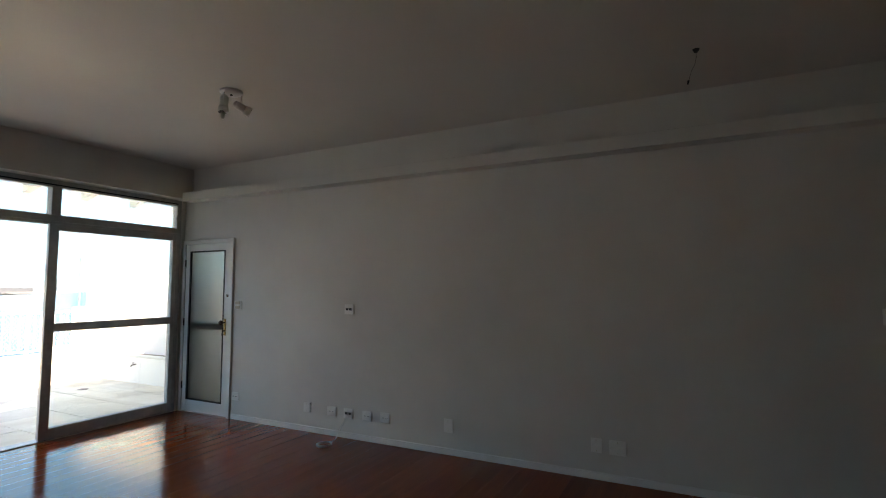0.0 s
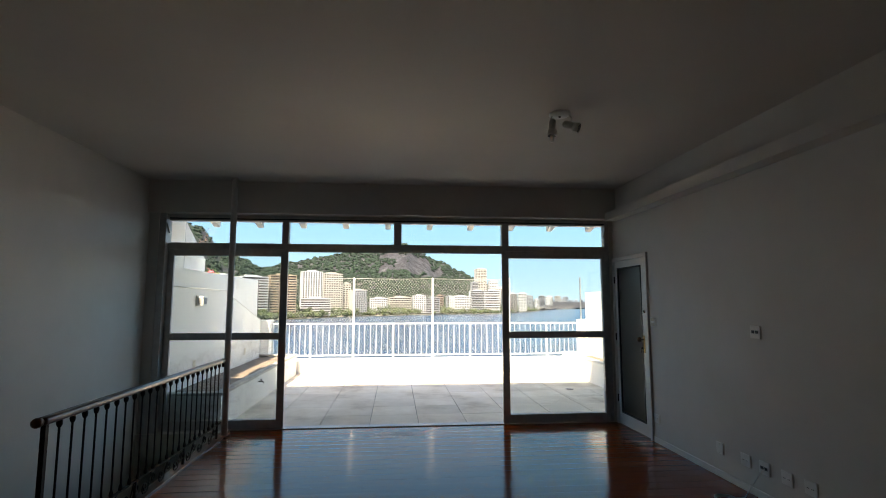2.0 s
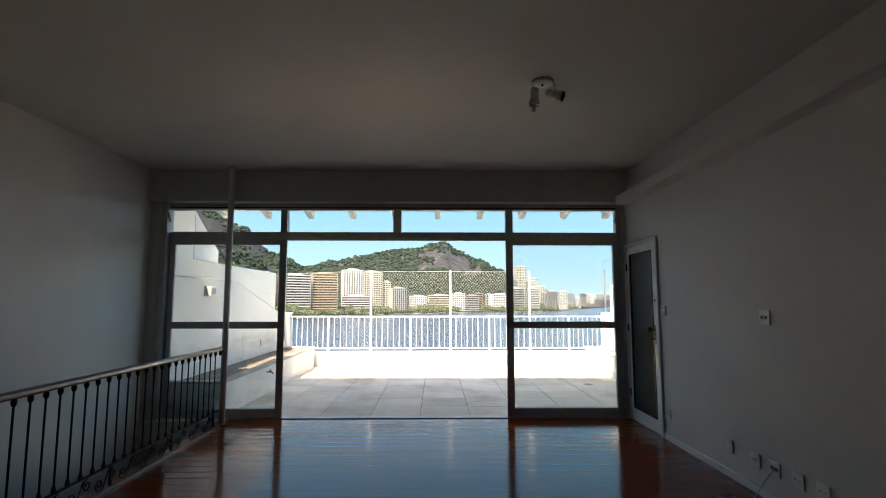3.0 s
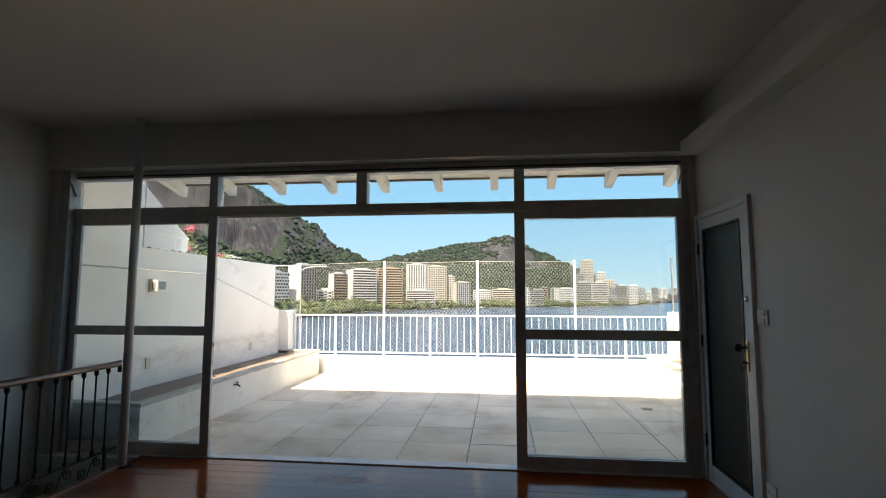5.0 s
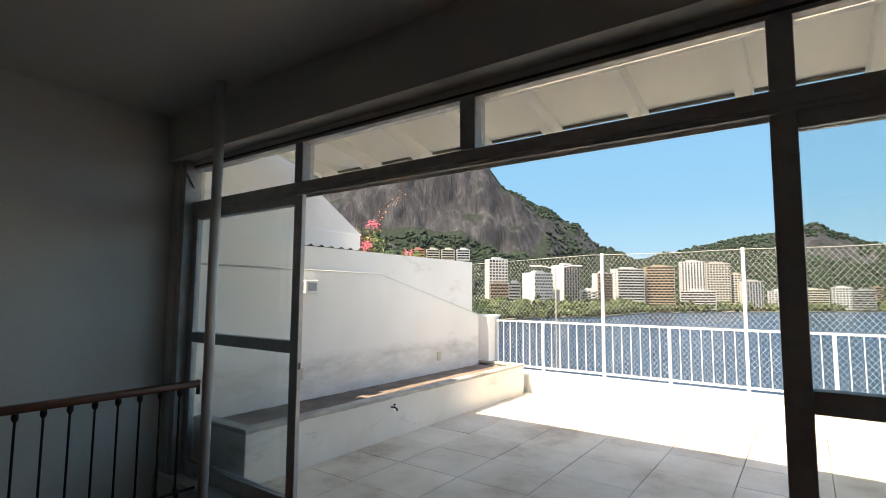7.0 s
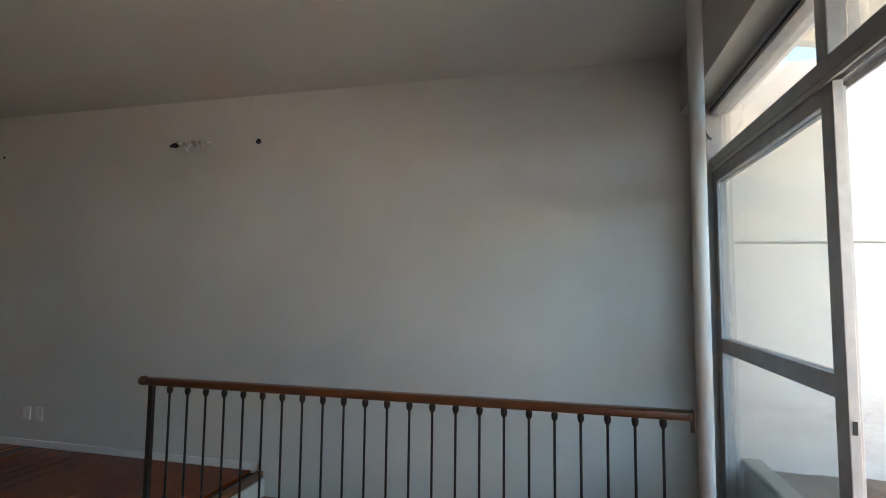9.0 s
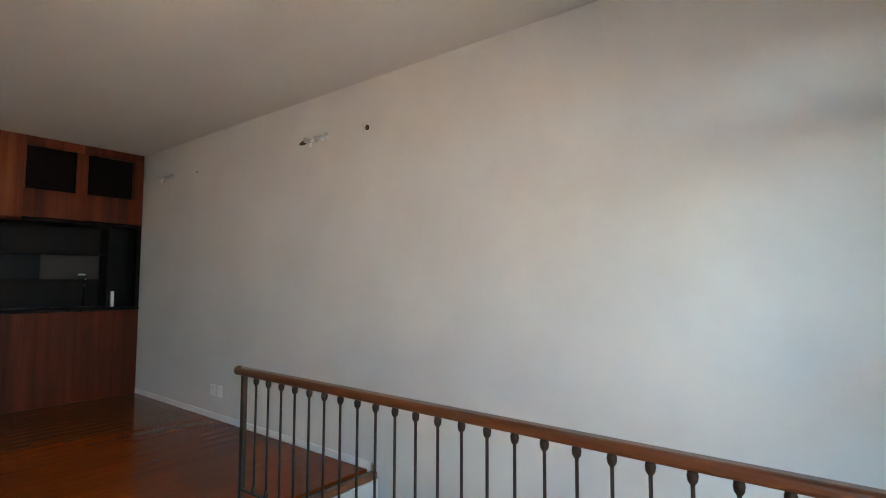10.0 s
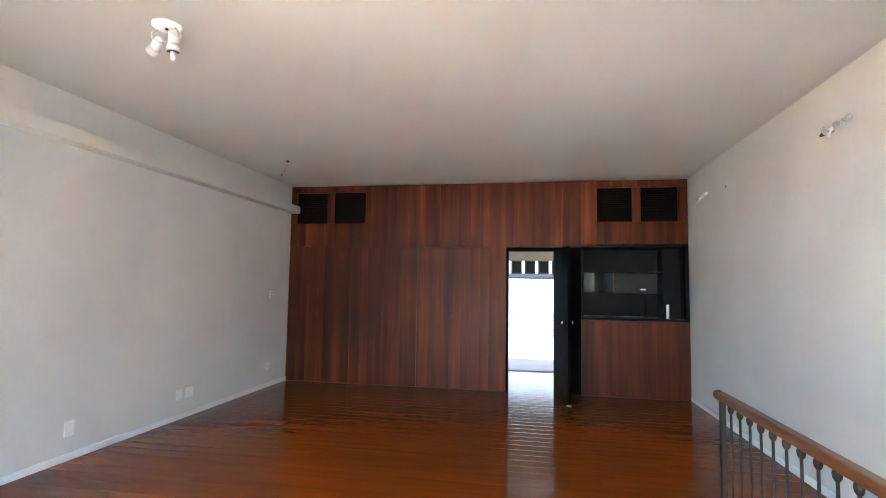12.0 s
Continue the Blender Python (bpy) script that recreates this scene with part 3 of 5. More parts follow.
lathe(bm, [(0.010, 0), (0.010, 0.035), (0.026, 0.042), (0.030, 0.056), (0.022, 0.072), (0.008, 0.076)], (5.932, -0.857, 1.12), '-x', 16)
part("door_knob", bm, BRONZE, lf, "dark round door knob")
bm = bmesh.new()
lathe(bm, [(0.009, 0), (0.011, 0.03), (0.006, 0.034)], (5.932, -0.857, 1.02), '-x', 10)
tube(bm, [(5.905, -0.857, 1.02), (5.90, -0.852, 0.985), (5.902, -0.85, 0.965)], 0.004)
part("key", bm, BRONZE, lf)
bm = bmesh.new()
lathe(bm, [(0.022, 0), (0.022, 0.006), (0.012, 0.010), (0.012, 0.014)], (5.940, -0.885, 1.445), '-x', 16)
part("bolt_lock", bm, CHROME, lf, "round chrome cylinder lock")
for z in (0.28, 1.06, 1.80):
    bm = bmesh.new()
    cyl(bm, (5.932, -0.112, z), (5.932, -0.112, z + 0.09), 0.008, seg=8)
    part("hinge", bm, BRONZE, lf)


# ---- plates, outlets and holes ----
def plate(kind, w=0.105, h=0.105):
    ob = thing("wall_plate", "", "", (0, 0, 0))
    part("cover", boxes((-w / 2, w / 2, -0.011, 0.0, -h / 2, h / 2), bevel=0.004), PLASTIC, ob)
    if kind == "socket":
        for s in (-1, 1):
            part("insert", boxes((s * 0.02 - 0.015, s * 0.02 + 0.015, -0.0125, -0.009, -0.011, 0.011), bevel=0.002), PLASTIC, ob)
            bm = bmesh.new()
            for q in (-0.006, 0.006):
                cyl(bm, (s * 0.02 + q, -0.0138, 0), (s * 0.02 + q, -0.0122, 0), 0.0035, seg=8)
            part("contact_hole", bm, BLACK, ob)
    if kind == "jack":
        for s in (-1, 1):
            part("jack", boxes((s * 0.021 - 0.017, s * 0.021 + 0.017, -0.0135, -0.0095, -0.012, 0.012), bevel=0.002), BLACK, ob)
    if kind == "switch":
        for z in (-0.026, 0.026):
            part("rocker", boxes((-0.036, 0.036, -0.016, -0.010, z - 0.017, z + 0.017), bevel=0.003), PLASTIC_OLD, ob)
    if kind == "blank":
        for s in (-1, 1):
            bm = bmesh.new()
            cyl(bm, (0, -0.0125, s * h * 0.36), (0, -0.0105, s * h * 0.36), 0.004, seg=8)
            part("screw", bm, PLASTIC_OLD, ob)
    return ob


LAB = {"socket": ("white plastic power outlet on the wall", "outlet"), "jack": ("white wall plate with two black jacks", "outlet"),
       "switch": ("white plastic double light switch", "light switch"), "blank": ("blank white plastic cover plate", "cover plate")}
EAST = [("jack", -2.70, 1.311, 0.115, 0.105), ("switch", -1.062, 1.331, 0.125, 0.10), ("socket", -1.06, 0.267, 0.115, 0.095), ("blank", -2.157, 0.253, 0.095, 0.10),
        ("socket", -2.49, 0.248, 0.115, 0.10), ("jack", -2.705, 0.249, 0.115, 0.10), ("socket", -2.938, 0.248, 0.11, 0.10), ("socket", -3.155, 0.253, 0.11, 0.10),
        ("blank", -3.85, 0.262, 0.09, 0.125), ("blank", -5.18, 0.268, 0.085, 0.115), ("blank", -5.345, 0.268, 0.13, 0.115), ("switch", -7.08, 1.34, 0.10, 0.11), ("socket", -7.05, 0.30, 0.10, 0.10)]
for kind, y, z, w, h in EAST:
    ob = plate(kind, w, h)
    ob.matrix_basis = pose(RX, y, z, 0, 0, -90)
    tagged(ob, *LAB[kind], "outlets along the wall")
for y in (-5.70, -5.56):
    ob = plate("blank", 0.085, 0.115)
    ob.matrix_basis = pose(0.0, y, 0.29, 0, 0, 90)
    tagged(ob, *LAB["blank"], "plates on the stair wall")

bm = bmesh.new()
pts = [(5.938, -2.712, 0.245), (5.90, -2.70, 0.20), (5.86, -2.66, 0.10), (5.80, -2.66, 0.02), (5.72, -2.64, 0.008)]
for k in range(40):
    a = 0.6 + 2 * math.pi * k / 14
    pts.append((5.635 + 0.075 * math.cos(a) * (1 + 0.06 * math.sin(k)), -2.655 + 0.07 * math.sin(a), 0.008 + 0.0035 * (k / 7)))
tube(bm, pts, 0.0045, 6)
single("coiled_cable", bm, PLASTIC, "thin white cable hanging from an outlet, coiled on the floor", "cable", (5.65, -2.65, 0.0))


def pipe_stub(y, z, big):
    ob = thing("pipe_outlet", "rough hole in the wall with cut white air-conditioner pipes", "pipe outlet", (0.0, y, z), "pipe outlets high on the wall")
    bm = bmesh.new()
    rnd = random.Random(int(-y * 100))
    ring = [(y - 0.19 + 0.045 * math.cos(a) * (1 + 0.5 * rnd.random()), z + 0.020 * math.sin(a) * (1 + 0.3 * rnd.random())) for a in [i * 0.628 for i in range(10)]]
    prism(bm, ring, 'x', 0.001, 0.004)
    part("hole", bm, BLACK, ob)
    for dy, dz, dx, r in ((-0.13, 0.012, 0.05, 0.015), (-0.05, -0.02, 0.075, 0.021), (0.02, 0.0, 0.05, 0.017), (0.09, -0.002, 0.045, 0.016), (0.16, 0.004, 0.05, 0.018)):
        bm = bmesh.new()
        tube(bm, [(0.002, y + dy - 0.03, z + dz + 0.012), (dx * 0.6, y + dy - 0.01, z + dz + 0.01), (dx, y + dy + 0.02, z + dz - 0.004), (dx * 1.05, y + dy + 0.035, z + dz - 0.03 * big)], r, 8)
        part("pipe_end", bm, PIPE_GREY, ob)
    bm = bmesh.new()
    tube(bm, [(0.01, y - 0.02, z), (0.06, y - 0.01, z - 0.03), (0.065, y - 0.012, z - 0.075)], 0.012, 8)
    part("drain_pipe", bm, PLASTIC, ob)


pipe_stub(-4.07, 2.675, 1.0)
pipe_stub(-6.94, 2.685, 0.6)
for y, z, r in ((-3.438, 2.665, 0.024), (-6.205, 2.667, 0.014)):
    bm = bmesh.new()
    lathe(bm, [(r, 0.0), (r, 0.002)], (0.001, y, z), 'x', 12)
    ob = single("drill_hole", bm, BLACK, "small round drilled hole in the plaster", "hole", (0.0, y, z), group="drilled holes")
    bm = bmesh.new()
    lathe(bm, [(r * 1.45, 0.0), (r * 1.4, 0.0012)], (0.0005, y, z), 'x', 12)
    part("chipped_rim", bm, TRIM, ob)

bm = bmesh.new()
tube(bm, [(5.20, -6.00, CZ - 0.001), (5.205, -6.0, CZ - 0.05), (5.225, -5.99, CZ - 0.09), (5.215, -5.97, CZ - 0.13), (5.245, -5.95, CZ - 0.185)], 0.0012, 6)
wire = single("ceiling_wire", bm, BRONZE, "loose thin wire hanging from a hole in the ceiling", "wire", (5.20, -6.0, CZ))
bm = bmesh.new()
lathe(bm, [(0.022, 0), (0.020, 0.004), (0.012, 0.02)], (5.20, -6.0, CZ), '-z', 10)
part("ceiling_hole", bm, BLACK, wire)
bm = bmesh.new()
cyl(bm, (5.245, -5.95, CZ - 0.18), (5.25, -5.945, CZ - 0.205), 0.007, 0.005, 8)
part("wire_end", bm, BLACK, wire)

# ---- ceiling spot lamp ----
lamp = thing("ceiling_spotlight", "white ceiling lamp with two tilted spots on a round plate", "ceiling lamp", (4.335, -2.77, CZ))
bm = bmesh.new()
lathe(bm, [(0.085, 0), (0.085, 0.012), (0.070, 0.022), (0.0, 0.024)], (4.335, -2.77, CZ), '-z', 24)
part("plate", bm, STEEL_WHITE, lamp)
bm = bmesh.new()
lathe(bm, [(0.010, 0.0), (0.009, 0.01)], (4.335, -2.77, CZ - 0.022), '-z', 10)
part("centre_screw", bm, BLACK, lamp)


def spot(c, aim, bulb):
    c, aim = Vector(c), Vector(aim).normalized()
    bm = bmesh.new()
    tube(bm, [c + Vector((0, 0.0, 0.09)), c + aim.orthogonal().normalized() * 0.04 + Vector((0, 0, 0.04)), c + aim.orthogonal().normalized() * 0.034], 0.005, 6)
    part("arm", bm, LAMP_GREY, lamp)
    bm = bmesh.new()
    cyl(bm, c - aim * 0.06, c - aim * 0.045, 0.018, 0.030, 16)
    cyl(bm, c - aim * 0.045, c + aim * 0.03, 0.030, 0.032, 16)
    cyl(bm, c + aim * 0.03, c + aim * 0.075, 0.034, 0.042, 16)
    part("spot_housing", bm, LAMP_GREY, lamp)
    bm = bmesh.new()
    cyl(bm, c + aim * 0.0755, c + aim * 0.0765, 0.036, 0.036, 16)
    part("reflector", bm, BLACK, lamp, "dark open end of the spot")
    if bulb:
        bm = bmesh.new()
        cyl(bm, c + aim * 0.077, c + aim * 0.13, 0.017, 0.013, 10)
        part("bulb", bm, PLASTIC, lamp)


spot((4.277, -2.762, 2.955), (-0.05, 0.03, -1.0), True)
spot((4.412, -2.792, 2.955), (0.8, -0.45, -0.4), False)

# ---- panelled end wall with closets and bar niche ----
panel = structure("wall_south", boxes((0.0, 0.05, BY - 0.12, BY - 0.024, 0, CZ), (1.45, 1.80, BY - 0.12, BY - 0.024, 0, CZ), (2.52, RX, BY - 0.12, BY - 0.024, 0, CZ), (0.05, 1.45, BY - 0.12, BY - 0.024, 2.14, CZ),
                                        (1.80, 2.52, BY - 0.12, BY - 0.024, 2.08, CZ), (0.05, 1.45, BY - 0.12, BY - 0.024, 0, 1.07)), DARKWOOD, "reddish wood panelled wall with closets, doorway and bar niche", "wall")
part("doorway_lining", boxes((1.80, 1.835, -7.75, BY, 0.0, 2.07), (2.485, 2.52, -7.75, BY + 0.002, 0.0, 2.07), (1.80, 2.52, -7.75, BY + 0.001, 2.035, 2.075), bevel=0.002), DARKWOOD, panel)

vents = ((5.36, 5.83), (4.72, 5.205), (0.765, 1.21), (0.155, 0.61))
for x0, x1 in vents:
    vt = thing("air_vent", "dark square wooden grille high in the panelling", "vent", ((x0 + x1) / 2, BY, 2.70), "vents in the panelled wall")
    part("backing", boxes((x0, x1, BY - 0.024, BY - 0.020, 2.468, 2.946)), GRILLE, vt)
    for k in range(15):
        part("slat", boxes((x0 + 0.002, x1 - 0.002, BY - 0.018, BY - 0.006, 2.474 + 0.0313 * k, 2.474 + 0.0313 * k + 0.024)), GRILLE, vt)

# bar niche
bar_niche = thing("bar_niche", "black built-in bar niche with shelf, mirror and tap", "bar", (0.74, -7.9, 1.09))
for nm, dims in (("side_panel", (0.012, 0.05, -8.14, BY, 1.094, 2.13)), ("side_panel", (1.42, 1.45, -8.14, BY, 1.094, 2.13)), ("top_panel", (0.05, 1.42, -8.13, BY, 2.10, 2.13)),
                 ("rear_panel", (0.05, 1.42, -8.17, -8.13, 1.094, 2.13)), ("corner_post", (0.052, 0.30, -8.128, -7.85, 1.094, 2.098))):
    part(nm, boxes(dims), NICHE, bar_niche)
part("counter", boxes((0.012, 1.46, -8.14, BY + 0.03, 1.06, 1.092), bevel=0.004), NICHE, bar_niche)
for zs in (1.415, 1.745):
    part("shelf", boxes((0.302, 1.418, -8.128, -7.95, zs, zs + 0.025), bevel=0.002), NICHE, bar_niche)
part("mirror", boxes((0.93, 1.40, -8.128, -8.120, 1.445, 1.74)), MIRROR, bar_niche)
part("back_panel", boxes((0.31, 0.925, -8.128, -8.122, 1.445, 1.74)), mat_plain("grey_laminate", (0.008, 0.0082, 0.0085), 0.6), bar_niche)
bm = bmesh.new()
tube(bm, [(0.50, -8.0, 1.10), (0.50, -8.0, 1.38), (0.50, -7.96, 1.45), (0.52, -7.90, 1.46), (0.53, -7.86, 1.43)], 0.010, 8)
box(bm, 0.50, 0.58, -7.99, -7.96, 1.49, 1.51)
part("tap", bm, CHROME, bar_niche, "small chrome bar tap")
single("white_bottle", boxes((0.225, 0.262, -7.83, -7.80, 1.093, 1.29), bevel=0.006), PLASTIC, "narrow white plastic object on the bar counter", "bottle", (0.245, -7.815, 1.093))

# black door standing open into the room
od = thing("door_2", "black painted wooden door standing open into the room", "door", (1.83, BY, 0.0), kind="structure")
bm = boxes((-0.0, 0.73, -0.018, 0.018, 0.008, 2.05), bevel=0.003)
bm.transform(Matrix.Translation((1.822, BY + 0.012, 0)) @ Matrix.Rotation(radians(102), 4, 'Z'))
dl = part("door_leaf", bm, DARKWOOD, od)
for s in (-1, 1):
    bm = bmesh.new()
    lathe(bm, [(0.010, 0.0), (0.010, 0.03), (0.024, 0.036), (0.026, 0.05), (0.012, 0.06)], (0.64, 0, 0), 'y' if s > 0 else '-y', 14)
    bm.transform(Matrix.Translation((1.822, BY + 0.012, 1.05)) @ Matrix.Rotation(radians(102), 4, 'Z') @ Matrix.Translation((0, s * 0.018, 0)))
    part("door_knob", bm, CHROME, dl, "small chrome knob")
bm = boxes((0.69, 0.73, -0.024, 0.024, 0.0, 0.008))
bm.transform(Matrix.Translation((1.822, BY + 0.012, 0.002)) @ Matrix.Rotation(radians(102), 4, 'Z'))
part("door_stop", bm, PLASTIC, dl)

# ---- back corridor and rear patio ----
structure("wall_corridor", boxes((2.66, 2.78, -9.45, -7.75, -0.25, 2.5), (1.58, 1.70, -9.45, -7.75, -0.25, 2.5)), WALL, "white corridor walls", "wall")
structure("ceiling_corridor", boxes((1.58, 2.78, -9.45, -7.75, 2.45, 2.6)), CEIL, "white corridor ceiling", "ceiling")
structure("floor_corridor", boxes((1.58, 2.78, -9.45, BY - 0.131, -0.25, -0.022)), FLOORBASE, "corridor plank floor", "floor")
structure("wall_rear", boxes((-0.2, 1.66, -9.65, -9.45, -0.3, 3.24), (2.70, 6.15, -9.65, -9.45, -0.3, 3.24), (1.66, 2.70, -9.65, -9.45, 2.2, 3.24)), PLASTER, "white rear house wall", "wall")
structure("roof_rear", boxes((-0.4, 6.4, -12.7, -7.6, 3.25, 3.4)), EAVE, "roof over the rear of the house", "roof")
# two cement tones imitate shade near the door and sunlight farther out
structure("patio", boxes((-4, 9, -11.2, -9.65, -0.3, -0.01)), PATIO_SHADE, "cement paving by the rear door, coloured dark as if shaded", "floor")
structure("patio_far", boxes((-4, 9, -15.7, -11.2, -0.3, -0.012)), PATIO, "worn cement patio paving, coloured lighter as if sunlit", "floor")
structure("patio_wall", boxes((-4, 9, -15.9, -15.7, -0.3, 1.78), (-4.0, -3.8, -15.7, -9.65, -0.3, 2.5), (8.8, 9.0, -15.7, -9.65, -0.3, 2.5)), PLASTER_WORN, "stained off-white patio wall", "wall")
gate = thing("louvred_gate", "low white louvred gate in front of the patio wall", "gate", (1.6, -15.6, 0.0))
for x in (1.1, 1.98):
    part("post", boxes((x - 0.03, x + 0.03, -15.68, -15.62, -0.012, 0.86)), STEEL_WHITE, gate)
for k in range(9):
    part("slat", boxes((1.13, 1.95, -15.67, -15.63, 0.08 + 0.085 * k, 0.08 + 0.085 * k + 0.05)), ALU_LIGHT, gate)
PANE_DARK = mat_plain("shaded_window", (0.006, 0.0035, 0.002), 0.9)
PANE_DARK.node_tree.nodes["Principled BSDF"].inputs["Specular IOR Level"].default_value = 0.05
GREY_AWNING = mat_plain("grey_awning", (0.035, 0.034, 0.033), 0.9)
nb = thing("neighbour_house", "cream house with a long window strip behind the patio", "house", (2.0, -24.0, -22.0))
# the wall's unseen upper part, up to 26 m, is added to shade the patio
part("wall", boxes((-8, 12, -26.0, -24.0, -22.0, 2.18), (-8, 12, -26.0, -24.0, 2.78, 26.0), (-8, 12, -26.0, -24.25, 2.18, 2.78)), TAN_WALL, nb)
for k in range(22):
    wd = part("window", boxes((-6.0 + 0.62 * k, -5.62 + 0.62 * k, -24.2, -24.1, 2.24, 2.74)), PANE_DARK, nb)
    part("frame", boxes((-6.16 + 0.62 * k, -6.04 + 0.62 * k, -24.22, -23.98, 2.19, 2.77)), PLASTIC_OLD, wd)
part("awning", boxes((-8, 12, -24.0, -23.2, 1.98, 2.14), bevel=0.02), GREY_AWNING, nb)


# ---- terrace ----
YF = 5.04
structure("terrace_slab", boxes((-0.2, 7.7, 0.1, 5.25, -0.4, -0.035)), JOINT, "terrace base with dirty grey joints", "floor")
structure("passage_floor", boxes((6.15, 7.7, -9.45, 0.1, -0.4, -0.03)), SCREED, "grey cement floor of the side passage", "floor")
structure("parapet", boxes((0.9, 6.86, YF - 0.02, YF + 0.2, -0.4, 0.30), (-0.2, 0.9, YF + 0.01, YF + 0.2, -0.4, 0.30), (6.86, 7.7, YF + 0.01, YF + 0.2, -0.4, 0.30), bevel=0.008), PLASTER, "low white terrace parapet", "parapet")
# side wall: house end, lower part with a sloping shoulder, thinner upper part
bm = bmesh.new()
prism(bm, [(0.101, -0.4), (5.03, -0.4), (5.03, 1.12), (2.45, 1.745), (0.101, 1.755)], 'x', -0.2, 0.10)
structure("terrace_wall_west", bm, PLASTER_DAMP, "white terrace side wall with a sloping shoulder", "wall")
structure("terrace_wall_upper", boxes((-0.35, 0.045, 0.101, 4.74, -0.4, 2.03), (-0.45, -0.19, 0.101, 1.42, 1.9, 3.05)), PLASTER, "upper white party wall", "wall")
bm = bmesh.new()
tube(bm, [(0.105, 0.11, 1.765), (0.105, 2.45, 1.755), (0.105, 5.02, 1.13)], 0.008, 6)
structure("wall_moulding", bm, PLASTER_WORN, "thin worn drip moulding", "trim")
structure("wall_pillar", boxes((-0.08, 0.29, 4.86, 5.20, 0.30, 1.13), (-0.10, 0.31, 4.84, 5.22, 1.13, 1.165), bevel=0.006), PLASTER, "white end pillar with a cap", "pillar")

pl = thing("planter_bed", "long worn white masonry planter filled with dry soil", "planter", (0.5, 2.6, -0.02))
part("planter_wall", boxes((0.80, 0.875, 0.12, 4.93, -0.035, 0.395), (0.10, 0.80, 0.12, 0.20, -0.035, 0.395), (0.10, 0.80, 4.86, 4.93, -0.035, 0.395)), PLASTER_WORN, pl)
def worn_rim(rows, seed):
    """Mortar copings whose edges have crumbled unevenly."""
    out = bmesh.new()
    for x0, x1, y0, y1, z0, z1 in rows:
        n = max(2, round(max(x1 - x0, y1 - y0) / 0.05))
        long_y = y1 - y0 > x1 - x0
        rings = []
        for i in range(n + 1):
            k = i / n
            ring = []
            for a, z in ((0, z0), (0, z1 - 0.008), (0.07, z1), (0.93, z1), (1, z1 - 0.008), (1, z0)):
                p = Vector((x0 + (x1 - x0) * a, y0 + (y1 - y0) * k, z) if long_y else (x0 + (x1 - x0) * k, y0 + (y1 - y0) * a, z))
                d = noise.fractal(p * 9 + Vector((seed, 0, a * 5)), 0.8, 2.1, 4)
                q = Vector(((0.5 - a) * 0.012 * d, 0, 0) if long_y else (0, (0.5 - a) * 0.012 * d, 0)) + Vector((0, 0, 0.005 * d - 0.004 if z > z0 else 0.004 * d))
                ring.append(out.verts.new(p + q))
            rings.append(ring)
        for a, b in zip(rings, rings[1:]):
            for j in range(6):
                out.faces.new((a[j], a[(j + 1) % 6], b[(j + 1) % 6], b[j]))
        out.faces.new(rings[0])
        out.faces.new(rings[-1][::-1])
    bmesh.ops.recalc_face_normals(out, faces=out.faces[:])
    return out


part("rim", worn_rim(((0.775, 0.893, 0.105, 4.945, 0.394, 0.434), (0.10, 0.775, 0.105, 0.215, 0.394, 0.434), (0.10, 0.775, 4.85, 4.945, 0.394, 0.434)), 1), RIM, pl, "crumbling grey mortar rim")
bm = bmesh.new()
bmesh.ops.create_grid(bm, x_segments=14, y_segments=90, size=0.5)
for v in bm.verts:
    v.co = Vector((0.45 + v.co.x * 0.68, 2.53 + v.co.y * 4.65, 0.365 + 0.008 * noise.noise(Vector((v.co.x * 6, v.co.y * 30, 0))) + 0.004 * noise.noise(Vector((v.co.x * 40, v.co.y * 160, 0)))))
part("soil", bm, SOIL, pl, "dry brown soil")
pr = thing("planter_bed", "worn white masonry planter against the far terrace wall", "planter", (7.2, 3.3, -0.02))
part("planter_wall", boxes((6.88, 6.96, 1.5, 4.93, -0.035, 0.395), (6.96, 7.5, 1.5, 1.58, -0.035, 0.395), (6.96, 7.5, 4.86, 4.93, -0.035, 0.395)), PLASTER, pr)
part("rim", boxes((6.865, 6.98, 1.485, 4.945, 0.395, 0.43), (6.98, 7.5, 1.485, 1.595, 0.395, 0.43), (6.98, 7.5, 4.85, 4.945, 0.395, 0.43), bevel=0.006), PLASTER_WORN, pr)
part("soil", boxes((6.96, 7.5, 1.58, 4.86, -0.02, 0.34)), SOIL, pr, "dry brown soil")
structure("terrace_wall_east", boxes((7.5, 7.7, -9.45, 5.03, -0.4, 1.79), (7.34, 7.7, 4.95, 5.22, 0.30, 1.16), (6.15, 7.5, -9.45, -9.3, -0.4, 2.6)), PLASTER, "white terrace side wall", "wall")
structure("side_canopy", boxes((6.15, 7.7, -9.4, -0.02, 2.62, 2.72)), EAVE, "canopy over the side passage", "roof")


def tap(x, y, z, turn):
    ob = thing("garden_tap", "small dark garden tap on the planter wall", "tap", (0, 0, 0), "garden taps")
    bm = bmesh.new()
    tube(bm, [(0, 0, 0), (0.05, 0, 0), (0.075, 0, -0.006), (0.082, 0, -0.03)], 0.009, 8)
    part("spout", bm, BRONZE, ob)
    bm = bmesh.new()
    lathe(bm, [(0.006, 0), (0.006, 0.02), (0.016, 0.024), (0.014, 0.032)], (0.045, 0, 0.006), 'z', 10)
    part("valve", bm, BRONZE, ob)
    ob.matrix_basis = pose(x, y, z, 0, 0, turn)


tap(0.875, 1.84, 0.305, 0)
tap(6.88, 2.35, 0.28, 180)


